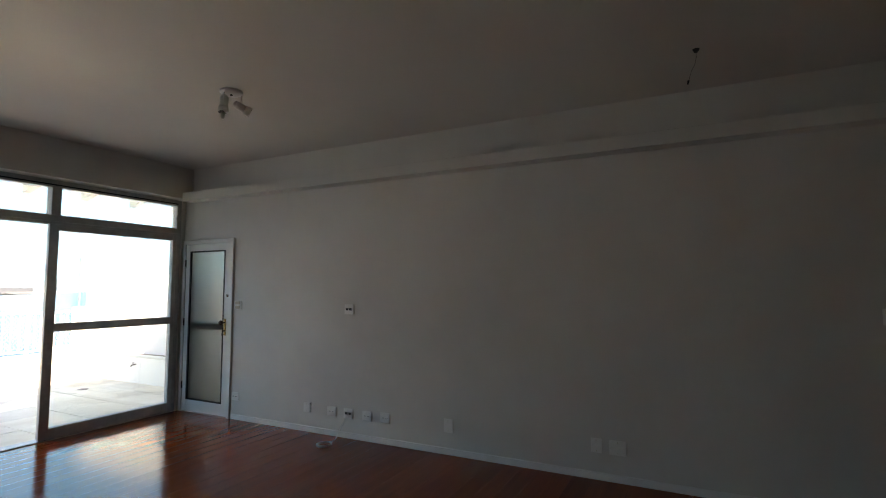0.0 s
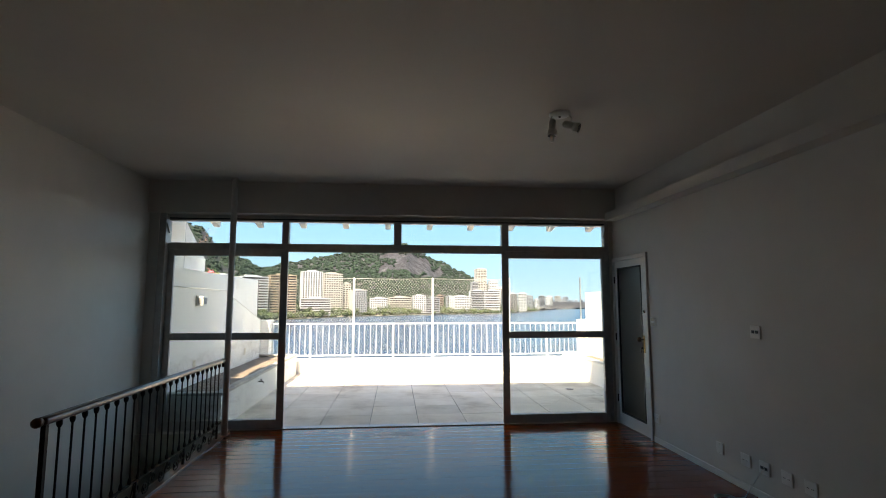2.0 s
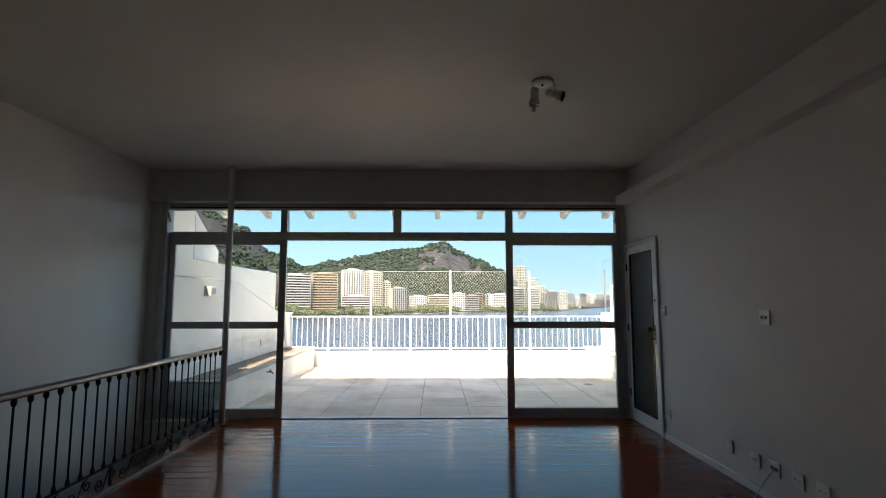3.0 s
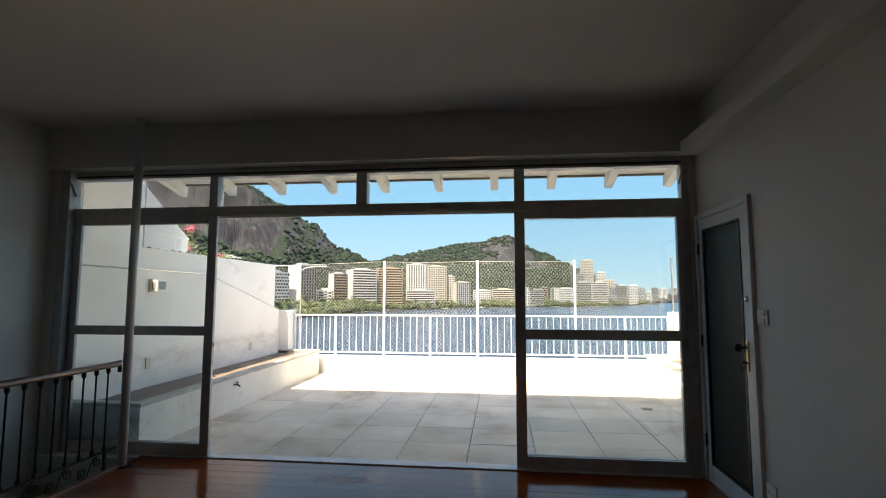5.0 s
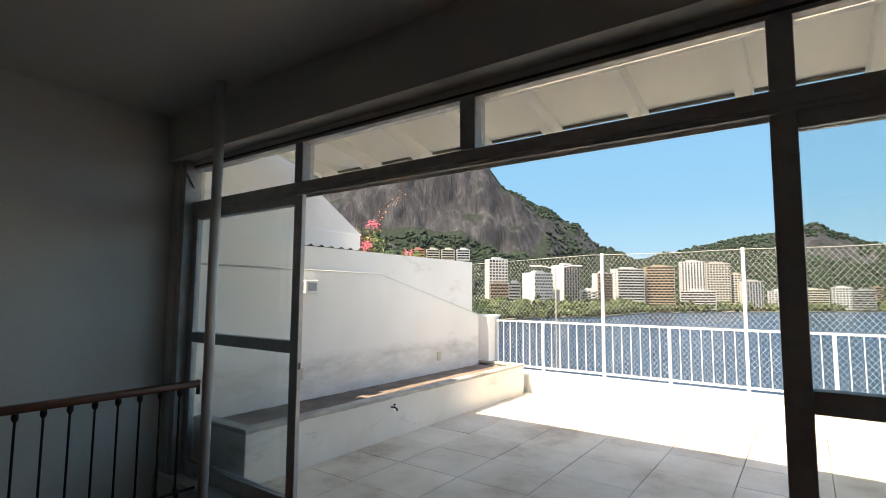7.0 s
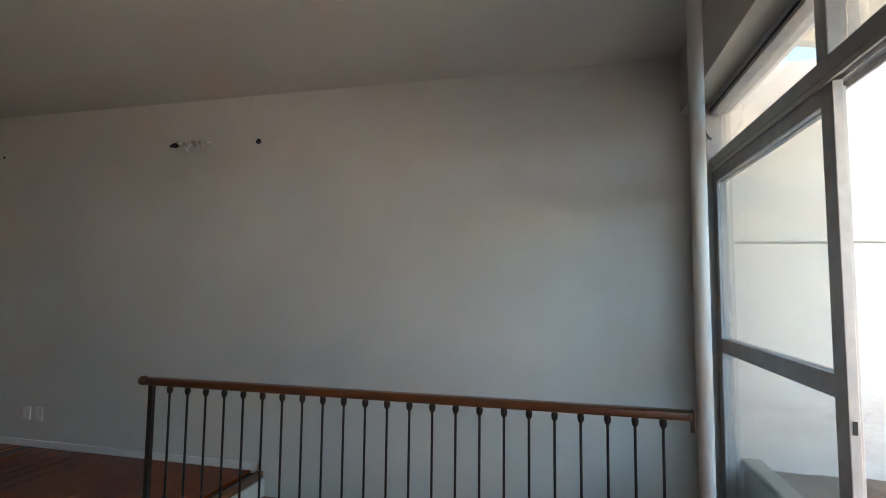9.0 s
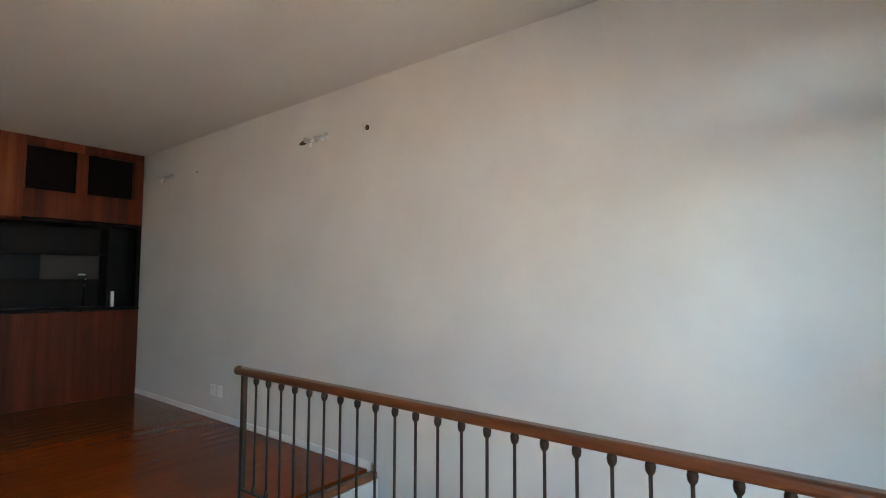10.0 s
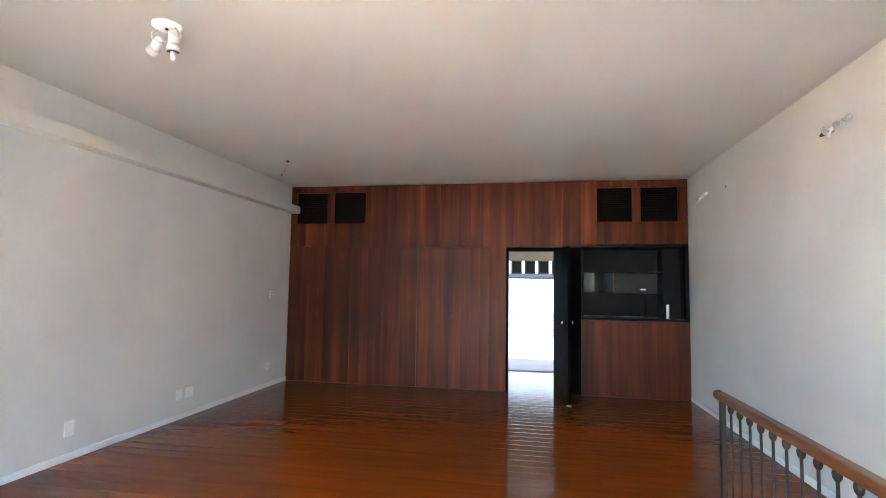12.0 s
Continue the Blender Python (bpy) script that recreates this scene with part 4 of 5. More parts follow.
def flood(x, y, z, turn):
    ob = thing("wall_light", "square white outdoor wall lamp with a grey pane", "wall lamp", (0, 0, 0), "outdoor wall lamps")
    part("housing", boxes((0.0, 0.105, -0.085, 0.085, -0.075, 0.07), bevel=0.010), PLASTIC, ob)
    part("back_plate", boxes((0.0, 0.02, -0.10, -0.05, -0.08, 0.08), bevel=0.004), PLASTIC_OLD, ob)
    part("pane", boxes((0.104, 0.109, -0.058, 0.058, -0.045, 0.045), bevel=0.002), LAMPGLASS, ob)
    part("side_vent", boxes((0.03, 0.08, -0.0865, -0.083, -0.05, 0.045)), SCREED, ob)
    ob.matrix_basis = pose(x, y, z, 0, 0, turn)


flood(0.10, 1.29, 1.575, 0)
flood(7.5, 3.74, 1.62, 180)
for y, z in ((1.24, 0.645), (3.745, 0.60)):
    ob = plate("blank", 0.085, 0.13)
    ob.matrix_basis = pose(0.10, y, z, 0, 0, 90)
    tagged(ob, "weathered outdoor socket cover on the terrace wall", "outlet", "terrace sockets")
    ob.children[0].data.materials[0] = PLASTIC_OLD

bm = bmesh.new()
cyl(bm, (-0.215, 1.445, 2.03), (-0.215, 1.445, 2.90), 0.022, seg=10)
cyl(bm, (-0.255, 1.46, 2.03), (-0.255, 1.455, 2.88), 0.012, seg=8)
single("rain_pipe", bm, ALU_LIGHT, "thin grey rain pipes beside the awning", "pipe", (-0.23, 1.45, 2.03))

aw = thing("awning", "white canvas awning with a scalloped valance over the neighbour's wall", "awning", (-0.6, 1.9, 2.05))
bm = bmesh.new()
prism(bm, [(1.50, 2.875), (2.44, 2.295), (2.44, 2.28), (1.48, 2.86)], 'x', -1.8, -0.25)
part("canopy", bm, CANVAS, aw)
bm = bmesh.new()
prism(bm, [(1.49, 2.86), (2.43, 2.285), (1.49, 2.285)], 'x', -0.265, -0.25)
part("side_panel", bm, CANVAS, aw)
bm = bmesh.new()
low = [(1.47 + 0.97 * i / 60, 2.10 - 0.030 * abs(math.sin(math.pi * 6 * i / 60))) for i in range(61)]
prism(bm, [(1.47, 2.285), *low, (2.44, 2.285)], 'x', -0.256, -0.246)
part("valance", bm, CANVAS, aw, "scalloped white valance")
part("front_bar", boxes((-1.8, -0.24, 2.42, 2.45, 2.265, 2.295), (-0.26, -0.24, 1.47, 2.43, 2.27, 2.292)), STEEL_WHITE, aw)
for x in (-0.30, -1.7):
    part("bracket", boxes((x - 0.012, x + 0.012, 1.42, 2.42, 2.24, 2.262)), STEEL_WHITE, aw)


def leaves(centres, per, size, spread, seed):
    rnd = random.Random(seed)
    bm = bmesh.new()
    for c in centres:
        for _ in range(per):
            p = Vector(c) + Vector([rnd.gauss(0, spread) for _ in range(3)])
            q = Euler([rnd.uniform(-1.2, 1.2), rnd.uniform(-1.2, 1.2), rnd.uniform(0, 6.3)]).to_matrix()
            s = size * rnd.uniform(0.6, 1.3)
            vs = [bm.verts.new(p + q @ Vector(v) * s) for v in ((0, -1, 0), (0.45, -0.1, 0.12), (0, 1, 0), (-0.45, -0.1, 0.12))]
            bm.faces.new(vs[:3])
            bm.faces.new((vs[0], vs[2], vs[3]))
    return bm


rnd = random.Random(5)
bush = thing("flowering_shrub", "bougainvillea with pink and orange flowers behind the white wall", "shrub", (-0.8, 3.0, 1.9))
bm = bmesh.new()
for _ in range(9):
    y0 = 2.88 + 0.35 * rnd.random()
    tube(bm, [(-0.75, y0, 1.7), (-0.72, y0 + 0.1 * rnd.uniform(-1, 1), 2.1), (-0.65, y0 + 0.25 * rnd.uniform(-1, 1), 2.3 + 0.2 * rnd.random())], 0.008, 5)
tube(bm, [(-0.75, 3.1, 1.7), (-0.7, 3.12, 2.4), (-0.65, 3.26, 2.74), (-0.6, 3.52, 3.0)], 0.007, 5)
part("stem", bm, BRONZE, bush)
part("foliage", leaves([(-0.7 + rnd.uniform(-0.1, 0.1), 2.90 + 0.55 * rnd.random(), 2.0 + 0.40 * rnd.random()) for _ in range(22)], 11, 0.03, 0.05, 1), LEAF, bush)
part("flowers", leaves([(-0.62, 2.94 + rnd.uniform(-0.07, 0.07), 2.19 + rnd.uniform(-0.05, 0.05)) for _ in range(8)] + [(-0.62, 3.07 + rnd.uniform(-0.08, 0.08), 2.51 + rnd.uniform(-0.04, 0.04)) for _ in range(7)], 10, 0.022, 0.035, 2), PETAL, bush, "pink flower clusters")
part("flower_spray", leaves([(-0.65 + 0.02 * k, 3.12 + 0.042 * k, 2.56 + 0.05 * k) for k in range(11)], 4, 0.014, 0.03, 3), PETAL_ORANGE, bush, "orange flower spray")
low_bush = thing("low_shrub", "low yellow-green flowering shrub behind the white wall", "shrub", (-0.8, 3.7, 1.9))
part("foliage", leaves([(-0.75 + rnd.uniform(-0.15, 0.15), 3.45 + 1.05 * rnd.random(), 1.95 + 0.2 * rnd.random()) for _ in range(34)], 13, 0.03, 0.045, 4), LEAF, low_bush)
part("flowers", leaves([(-0.68, 3.9 + rnd.uniform(-0.09, 0.09), 2.14 + rnd.uniform(-0.03, 0.03)) for _ in range(6)], 10, 0.024, 0.03, 6), PETAL, low_bush, "pink flower clusters")
structure("neighbour_terrace", boxes((-6.0, -0.36, 0.1, 5.2, 1.6, 1.9), (-6.0, -2.0, 0.1, 1.2, 1.9, 3.0)), PLASTER, "neighbouring roof terrace", "floor")

# eaves over the terrace
roof = thing("terrace_eaves", "cream painted wooden eaves with exposed rafters", "roof", (3.2, 0.8, 2.9), kind="structure")
bm = bmesh.new()
prism(bm, [(0.10, 3.19), (1.56, 2.885), (1.56, 2.915), (0.10, 3.24)], 'x', 0.06, 7.6)
part("soffit_board", bm, EAVE, roof)
bm = bmesh.new()
prism(bm, [(-0.5, 3.40), (1.60, 2.915), (1.60, 2.955), (-0.5, 3.46)], 'x', -0.02, 7.7)
part("roof_sheet", bm, SCREED, roof)
bm = bmesh.new()
prism(bm, [(0.10, 3.075), (1.535, 2.755), (1.61, 2.735), (1.62, 2.92), (0.10, 3.22)], 'x', -0.045, 0.045)
rafter = mesh_of("rafter", bm, EAVE, BASE[roof])
for k in range(11):
    share("rafter", rafter, roof, Matrix.Translation((0.215 + 0.672 * k, 0, 0)))
    part("fascia_board", boxes((0.265 + 0.672 * k, 0.837 + 0.672 * k, 1.555, 1.58, 2.862, 2.91), bevel=0.003), FASCIA, roof)
structure("outer_lintel", boxes((0.0, 6.15, 0.101, 0.16, 2.66, 3.10)), PLASTER, "white outer lintel", "wall")

# fence with safety net
fence = thing("terrace_fence", "white steel fence on the parapet with taller net posts", "fence", (3.8, YF + 0.08, 0.30))
FY = YF + 0.06
part("top_rail", boxes((0.29, 7.34, FY - 0.018, FY + 0.018, 1.060, 1.088), bevel=0.004), STEEL_WHITE, fence)
part("bottom_rail", boxes((0.29, 7.34, FY - 0.014, FY + 0.014, 0.355, 0.383), bevel=0.003), STEEL_WHITE, fence)
posts = [0.32, 1.14, 2.09, 2.985, 3.885, 4.755, 5.68, 6.56, 7.31]
for k, x in enumerate(posts):
    tall = k in (2, 4, 6)
    part("post", boxes((x - 0.019, x + 0.019, FY - 0.03, FY + 0.014, 0.30, 2.12 if tall else 1.07), bevel=0.003), STEEL_WHITE, fence)
post_back = part("post", boxes((7.42, 7.45, FY + 0.05, FY + 0.08, 0.30, 2.15), bevel=0.003), ALU_LIGHT, fence)
barmesh = mesh_of("bar", boxes((-0.005, 0.005, -0.005, 0.005, 0.383, 1.056)), STEEL_WHITE)
for a, b in zip(posts, posts[1:]):
    m = 6
    for i in range(1, m + 1):
        share("bar", barmesh, fence, Matrix.Translation((a + (b - a) * i / (m + 1) - 3.8, FY - (YF + 0.08), -0.30)))


def net_top(x):
    if x < 2.09:
        return 2.02 + 0.09 * (x + 0.3) / 2.4
    return 2.10 - 0.012 * math.sin((x - 2.09) / 1.8 * math.pi) ** 2 if x < 5.68 else max(1.50, 2.1 - 1.4 * (x - 5.68))


bm = bmesh.new()
cell, y0 = 0.064, FY + 0.02
for s in (1, -1):
    for i in range(-40, 155):
        xa = -0.3 + i * cell
        za, zb = 0.34, 2.12
        pts = []
        for j in range(45):
            z = za + (zb - za) * j / 44
            x = xa + s * (z - 1.2) * 0.82
            if -0.3 <= x <= 7.3 and z <= net_top(x):
                pts.append((x, y0 + 0.006 * math.sin(x * 9 + z * 5), z))
        if len(pts) > 1:
            step = [pts[0], *pts[1:-1:11], pts[-1]]
            tube(bm, step, 0.0017, 3)
tube(bm, [(-0.3 + 0.2 * i, y0, net_top(-0.3 + 0.2 * i)) for i in range(31)], 0.005, 5)
net = single("safety_net", bm, NET, "pale diamond-mesh safety net stretched above the fence", "net", (3.5, y0, 0.34), kind="stuff")

# ---- lagoon, land, hills ----
H = -22.0


def polar(az, r, z):
    return Vector((r * math.sin(radians(az)) + 4.3, r * math.cos(radians(az)) - 4.0, z))


def along(rows, a):
    if a <= rows[0][0]:
        return rows[0][1]
    for (a0, v0), (a1, v1) in zip(rows, rows[1:]):
        if a <= a1:
            k = (a - a0) / (a1 - a0)
            k = k * k * (3 - 2 * k)
            return v0 + (v1 - v0) * k
    return rows[-1][1]


SHORE = [(-85, 420), (-45, 440), (-28, 480), (-20, 545), (-12, 745), (-3, 890), (5, 1010), (11, 1080), (15, 1300), (19, 2600), (30, 3600)]
RIDGE_L = [(-85, 15), (-62, 14.0), (-56, 13.8), (-47.5, 16.7), (-39, 17.2), (-34, 16.0), (-31.4, 14.5), (-28.2, 11.6), (-24.2, 9.7), (-21, 7.7), (-17.8, 5.1), (-14, 3.6), (-10, 2.0), (-4, 0.3)]
RIDGE_R = [(-24, 2.0), (-17, 3.0), (-14, 3.7), (-11.7, 4.3), (-8, 5.1), (-5.5, 5.6), (-2.3, 5.9), (-0.3, 6.4), (0.8, 6.75), (2.6, 5.6), (5, 4.5), (7.1, 3.6), (9, 2.7), (12, 1.2), (14, 0.5), (16, 0.1), (24, 0.0)]

bm = bmesh.new()
ring = [bm.verts.new((4800 * math.cos(a), 4800 * math.sin(a), H)) for a in [i * math.pi / 48 for i in range(96)]]
bm.faces.new(ring)
structure("water", bm, WATER, "blue lagoon reaching the far shore", "water")


def grid_mesh(name, az0, az1, n, m, at, mat, label, category):
    verts, faces = [], []
    for i in range(n + 1):
        az = az0 + (az1 - az0) * i / n
        for j in range(m + 1):
            verts.append(at(az, j / m))
    for i in range(n):
        for j in range(m):
            a = i * (m + 1) + j
            faces.append((a, a + m + 1, a + m + 2, a + 1))
    me = bpy.data.meshes.new(name)
    me.from_pydata([tuple(v) for v in verts], [], faces)
    me.materials.append(mat)
    for p in me.polygons:
        p.use_smooth = True
    ob = new(name, me)
    return tagged(ob, label, category, "", "structure")


def land_at(az, s):
    r0 = along(SHORE, az) + 14 * noise.noise(Vector((az * 0.4, 0, 3)))
    return polar(az, r0 + s * 900, H - 0.6 + min(s * 60, 3.0) + 2 * s)


def hill(ridge, r_foot, r_ridge, cliff, rough):
    def at(az, s):
        el = along(ridge, az)
        k = min(max((-19 - az) / 12, 0), 1) * cliff
        brow = 0.88 - 0.11 * min(max((-41 - az) / 6, 0), 1)
        if s <= 0.82:
            u = s / 0.82
            soft = u ** 1.25
            hard = 0.36 * (u / 0.5) ** 1.3 if u < 0.5 else (0.36 + (brow - 0.36) * ((u - 0.5) / 0.16) if u < 0.66 else brow + (1 - brow) * (u - 0.66) / 0.34)
            h = soft * (1 - k) + hard * k
            r = along(r_foot, az) + u * (along(r_ridge, az) - along(r_foot, az))
        else:
            u = (s - 0.82) / 0.18
            h = 1 - 0.6 * u
            r = along(r_ridge, az) + u * 350
        rr = along(r_ridge, az)
        top = rr * math.tan(radians(el)) + 1.5
        z = H + 2 + (top - H - 2) * h
        p = polar(az, r, z)
        d = noise.fractal(p * 0.012, 0.9, 2.1, 5)
        z += rough * d * (0.35 if 0.75 < s < 0.86 else 1.0)
        r += rough * 1.3 * noise.fractal(p * 0.02 + Vector((7, 3, 1)), 0.9, 2.0, 4)
        return polar(az, r, z)
    return at


FOOT_L, TOP_L = [(-85, 560), (-30, 640), (-12, 900), (-4, 1000)], [(-85, 1150), (-45, 1200), (-30, 1250), (-4, 1500)]
FOOT_R, TOP_R = [(-24, 900), (0, 1050), (12, 1300), (24, 2200)], [(-24, 1500), (0, 1620), (12, 1900), (24, 2900)]
hill_l = hill(RIDGE_L, FOOT_L, TOP_L, 1.0, 9)
hill_r = hill(RIDGE_R, FOOT_R, TOP_R, 0.0, 8)
grid_mesh("ground", -85, 28, 220, 24, land_at, SAND, "pale shore land around the lagoon", "ground")
grid_mesh("mountain_west", -85, -4, 300, 90, hill_l, HILL, "steep granite mountain with dark streaks above forest", "mountain")
grid_mesh("hill_north", -24, 24, 220, 60, hill_r, HILL_BARE, "rounded forested hill beyond the lagoon", "hill")

grid_mesh("backdrop", -100, 60, 64, 16, lambda az, s: polar(az, 4550 * math.cos(radians(-1.5 + 28.5 * s)), 4550 * math.sin(radians(-1.5 + 28.5 * s))), SKY, "clear blue sky, paler at the horizon", "sky")

ico = bmesh.new()
bmesh.ops.create_icosphere(ico, subdivisions=1, radius=1)
IV = np.array([v.co[:] for v in ico.verts])
IF = np.array([[v.index for v in f.verts] for f in ico.faces])
ico.free()


def clumps(name, spots, mat, label, category):
    """Many uneven tree crowns as one mesh; spots are (place, size)."""
    rg = np.random.default_rng(len(spots))
    n = len(spots)
    place = np.array([p[:] for p, _ in spots])
    size = np.array([s for _, s in spots])
    v = IV[None] * (1 + rg.uniform(-0.32, 0.32, (n, len(IV), 1)))
    v = v * size[:, None, None] * np.array([1, 1, 0.8]) * rg.uniform(0.8, 1.25, (n, 1, 3)) + place[:, None]
    f = IF[None] + (np.arange(n) * len(IV))[:, None, None]
    me = bpy.data.meshes.new(name)
    me.from_pydata(v.reshape(-1, 3).tolist(), [], f.reshape(-1, 3).tolist())
    me.materials.append(mat)
    ob = new(name, me)
    return tagged(ob, label, category, "", "stuff")


rnd = random.Random(11)
spots = []
for _ in range(11000):
    az, s = rnd.uniform(-64, -6), rnd.random() ** 0.9 * 0.84
    cl = 0.82 * (0.47 if az < -24 else 0.62)
    if az < -23 and cl < s < 0.57 or rnd.random() < (0.0 if az < -42 else 0.55 if az < -23 and 0.57 <= s < 0.70 else 0.8 if -23 <= az < -17 and s > 0.5 and noise.noise(Vector((az * 0.7, s * 7, 2))) > -0.1 else 0.0):
        continue
    spots.append((hill_l(az, s) + Vector((0, 0, 1.5)), rnd.uniform(2.6, 5.2) * (0.7 if s > 0.55 and az < -25 else 1.0)))
for _ in range(5000):
    az, s = rnd.uniform(-64, -39), rnd.uniform(0.53, 0.83)
    spots.append((hill_l(az, s) + Vector((0, 0, 1.5)), rnd.uniform(3.5, 7.0)))
clumps("forest_west", spots, FOREST, "dense dark green forest on the mountain's slopes", "forest")
spots = []
for _ in range(7000):
    az, s = rnd.uniform(-18, 15), rnd.random() ** 0.9 * 0.83
    if -2.0 < az < 5 and 0.50 < s < 0.74 and noise.noise(Vector((az * 0.8, s * 9, 4))) > -0.22:
        continue
    spots.append((hill_r(az, s) + Vector((0, 0, 1.5)), rnd.uniform(3.4, 6.4)))
clumps("forest_north", spots, FOREST, "dense green forest on the rounded hill", "forest")
spots = []
for _ in range(5200):
    az = rnd.uniform(-60, 19)
    k = rnd.random()
    r = along(SHORE, az) + 5 + 85 * k
    t = (0.55 + 0.45 * noise.noise(Vector((az * 1.3, 2, 1)))) * (0.9 if az > 14 else 1.7 if az > 5 else 2.1)
    spots.append((polar(az, r, H + 2.5 + rnd.uniform(0, 1) * (4 + 10 * k) * t), rnd.uniform(2.0, 4.4)))
clumps("shore_trees", spots, SHORE_LEAF, "belt of green trees along the lagoon shore", "trees")


# ---- city ----
# Distance haze is mixed into colours: HAZE_W strongly, white and grey a little bluish.
WHITE_W = mat_plain("white_render", (0.42, 0.44, 0.46), 0.8, 0, 0.06, 0.2)
CREAM_W = mat_plain("cream_render", (0.395, 0.385, 0.35), 0.8, 0, 0.08, 0.2)
TAN_W = mat_plain("tan_render", (0.33, 0.26, 0.195), 0.8, 0, 0.08, 0.2)
HAZE_W = mat_plain("haze_tinted_render", (0.36, 0.43, 0.52), 0.9, 0, 0.06, 0.2)
GREY_W = mat_plain("grey_render", (0.23, 0.255, 0.285), 0.8, 0, 0.08, 0.2)
DARK_W = mat_plain("dark_cladding", (0.16, 0.16, 0.17), 0.6, 0, 0.1, 0.2)
BROWN_W = mat_plain("brown_render", (0.22, 0.165, 0.135), 0.8, 0, 0.1, 0.2)
PANE_W = mat_plain("city_window", (0.008, 0.009, 0.010), 0.7, 0, 0.3, 0.3)
PANE_W.node_tree.nodes["Principled BSDF"].inputs["Specular IOR Level"].default_value = 0.06


def building(az0, az1, top, dist, style, face, twist=14, depth=0.6, ground=H + 2.5, label="", side=None):
    az = (az0 + az1) / 2
    total = dist * (math.tan(radians(az1 - az)) + math.tan(radians(az - az0)))
    t = radians(abs(twist))
    w = total / (math.cos(t) + depth * math.sin(t))
    d = w * depth
    h = dist * math.tan(radians(top)) + 1.5 - ground
    n = max(2, round(h / 3.9))
    st = h / (n + 0.6)
    ob = thing("apartment_building", label, "building", (0, 0, 0), "buildings across the lagoon")
    part("wall", boxes((-w / 2, w / 2, -d / 2, d / 2, 0, h)), side or face, ob)
    part("front_wall", boxes((-w / 2 + 0.1, w / 2 - 0.1, -d / 2 - 0.4, -d / 2 - 0.02, 0, h - 0.2)), face, ob)
    part("roof_house", boxes((-w * 0.22, w * 0.2, -d * 0.2, d * 0.2, h, h + 2.6), (w * 0.25, w * 0.36, -d * 0.1, d * 0.15, h, h + 1.5)), side or face, ob)
    m = max(3, round(w / 4.2))
    front, sgn = -d / 2 - 0.4, -1 if twist > 0 else 1
    if style in ("bands", "far"):
        panes = [(0.0, mesh_of("window", boxes((-w / 2 + 0.8, w / 2 - 0.8, front - 0.12, front + 0.02, st * 0.40, st * 1.0)), PANE_W))]
    else:
        pw, z0, z1 = (w / m * 0.66, st * 0.30, st * 0.86) if style == "grid" else ((w / m * 0.62, st * 0.22, st * 0.80) if style == "chequer" else (w / m * 0.5, st * 0.16, st * 0.92))
        me = mesh_of("window", boxes((-pw / 2, pw / 2, front - 0.1, front + 0.02, z0, z1)), PANE_W)
        panes = [(-w / 2 + w * (i + 0.5) / m, me) for i in range(m)]
    slab_me = mesh_of("balcony", boxes((-w / 2 + 0.3, w / 2 - 0.3, front - 1.1, front - 0.13, 0, st * 0.40)), face) if style == "bands" else None
    side_me = mesh_of("window", boxes((sgn * w / 2 - 0.07, sgn * w / 2 + 0.07, -0.9, 0.9, st * 0.4, st * 0.8)), PANE_W)
    for k in range(n):
        off = (0.25 * w / m if k % 2 else -0.25 * w / m) if style == "chequer" else 0
        for x, me in panes:
            share("window", me, ob, Matrix.Translation((x + off, 0, st * (k + 0.3))))
        if slab_me:
            share("balcony", slab_me, ob, Matrix.Translation((0, 0, st * (k + 0.3))))
        if style != "far" and side is None:
            for y in (-d * 0.25, d * 0.2):
                share("window", side_me, ob, Matrix.Translation((0, y, st * (k + 0.3))))
    ob.matrix_basis = Matrix.Translation(polar(az, dist, ground)) @ Matrix.Rotation(radians(-az + twist), 4, 'Z')
    return ob


W1, W2 = "white apartment tower with rows of balconies", "white apartment block with small windows"
building(-30.9, -28.3, 3.9, 640, "grid", WHITE_W, 20, 0.7, label=W2)
building(-30.4, -28.2, 1.2, 590, "bands", BROWN_W, 8, 0.5, label="low brown apartment block with balconies")
building(-28.3, -26.9, 1.3, 610, "bands", GREY_W, 8, 0.5, label="low grey apartment block with balconies")
building(-26.7, -23.4, 2.4, 640, "chequer", WHITE_W, 38, 0.9, side=WHITE_W, label="apartment block with a chequered grey and white front")
building(-23.5, -20.5, 3.2, 660, "ribs", DARK_W, 42, 0.9, side=WHITE_W, label="dark slab tower with a blank white side")
building(-20.5, -18.6, 0.5, 690, "grid", WHITE_W, 10, 0.5, label=W2)
building(-19.2, -17.1, 2.3, 720, "bands", BROWN_W, 32, 0.6, side=WHITE_W, label="brown banded apartment tower with a white side")
building(-17.3, -13.9, 2.75, 760, "bands", WHITE_W, 26, 0.6, label=W1)
building(-14.0, -11.0, 2.95, 780, "bands", TAN_W, 12, 0.5, label="tan apartment tower with long balconies")
building(-10.6, -8.2, 3.4, 900, "ribs", WHITE_W, 12, 0.6, label="tall white tower with vertical ribs")
building(-8.55, -6.0, 3.2, 910, "grid", CREAM_W, 20, 0.7, label="tall cream apartment tower")
building(-6.1, -5.1, 2.1, 920, "grid", CREAM_W, 10, 0.8, label="narrow cream apartment tower")
building(-5.3, -3.3, 1.4, 910, "ribs", GREY_W, 24, 0.6, side=CREAM_W, label="grey apartment block with a cream side")
building(-10.6, -7.3, 0.45, 840, "bands", WHITE_W, 5, 0.4, label="low white apartment block by the shore")
building(-3.0, -1.0, 0.5, 960, "grid", WHITE_W, 8, 0.4, label=W2)
building(-0.9, 1.7, 0.6, 1000, "bands", CREAM_W, 6, 0.4, label="low cream apartment block with balconies")
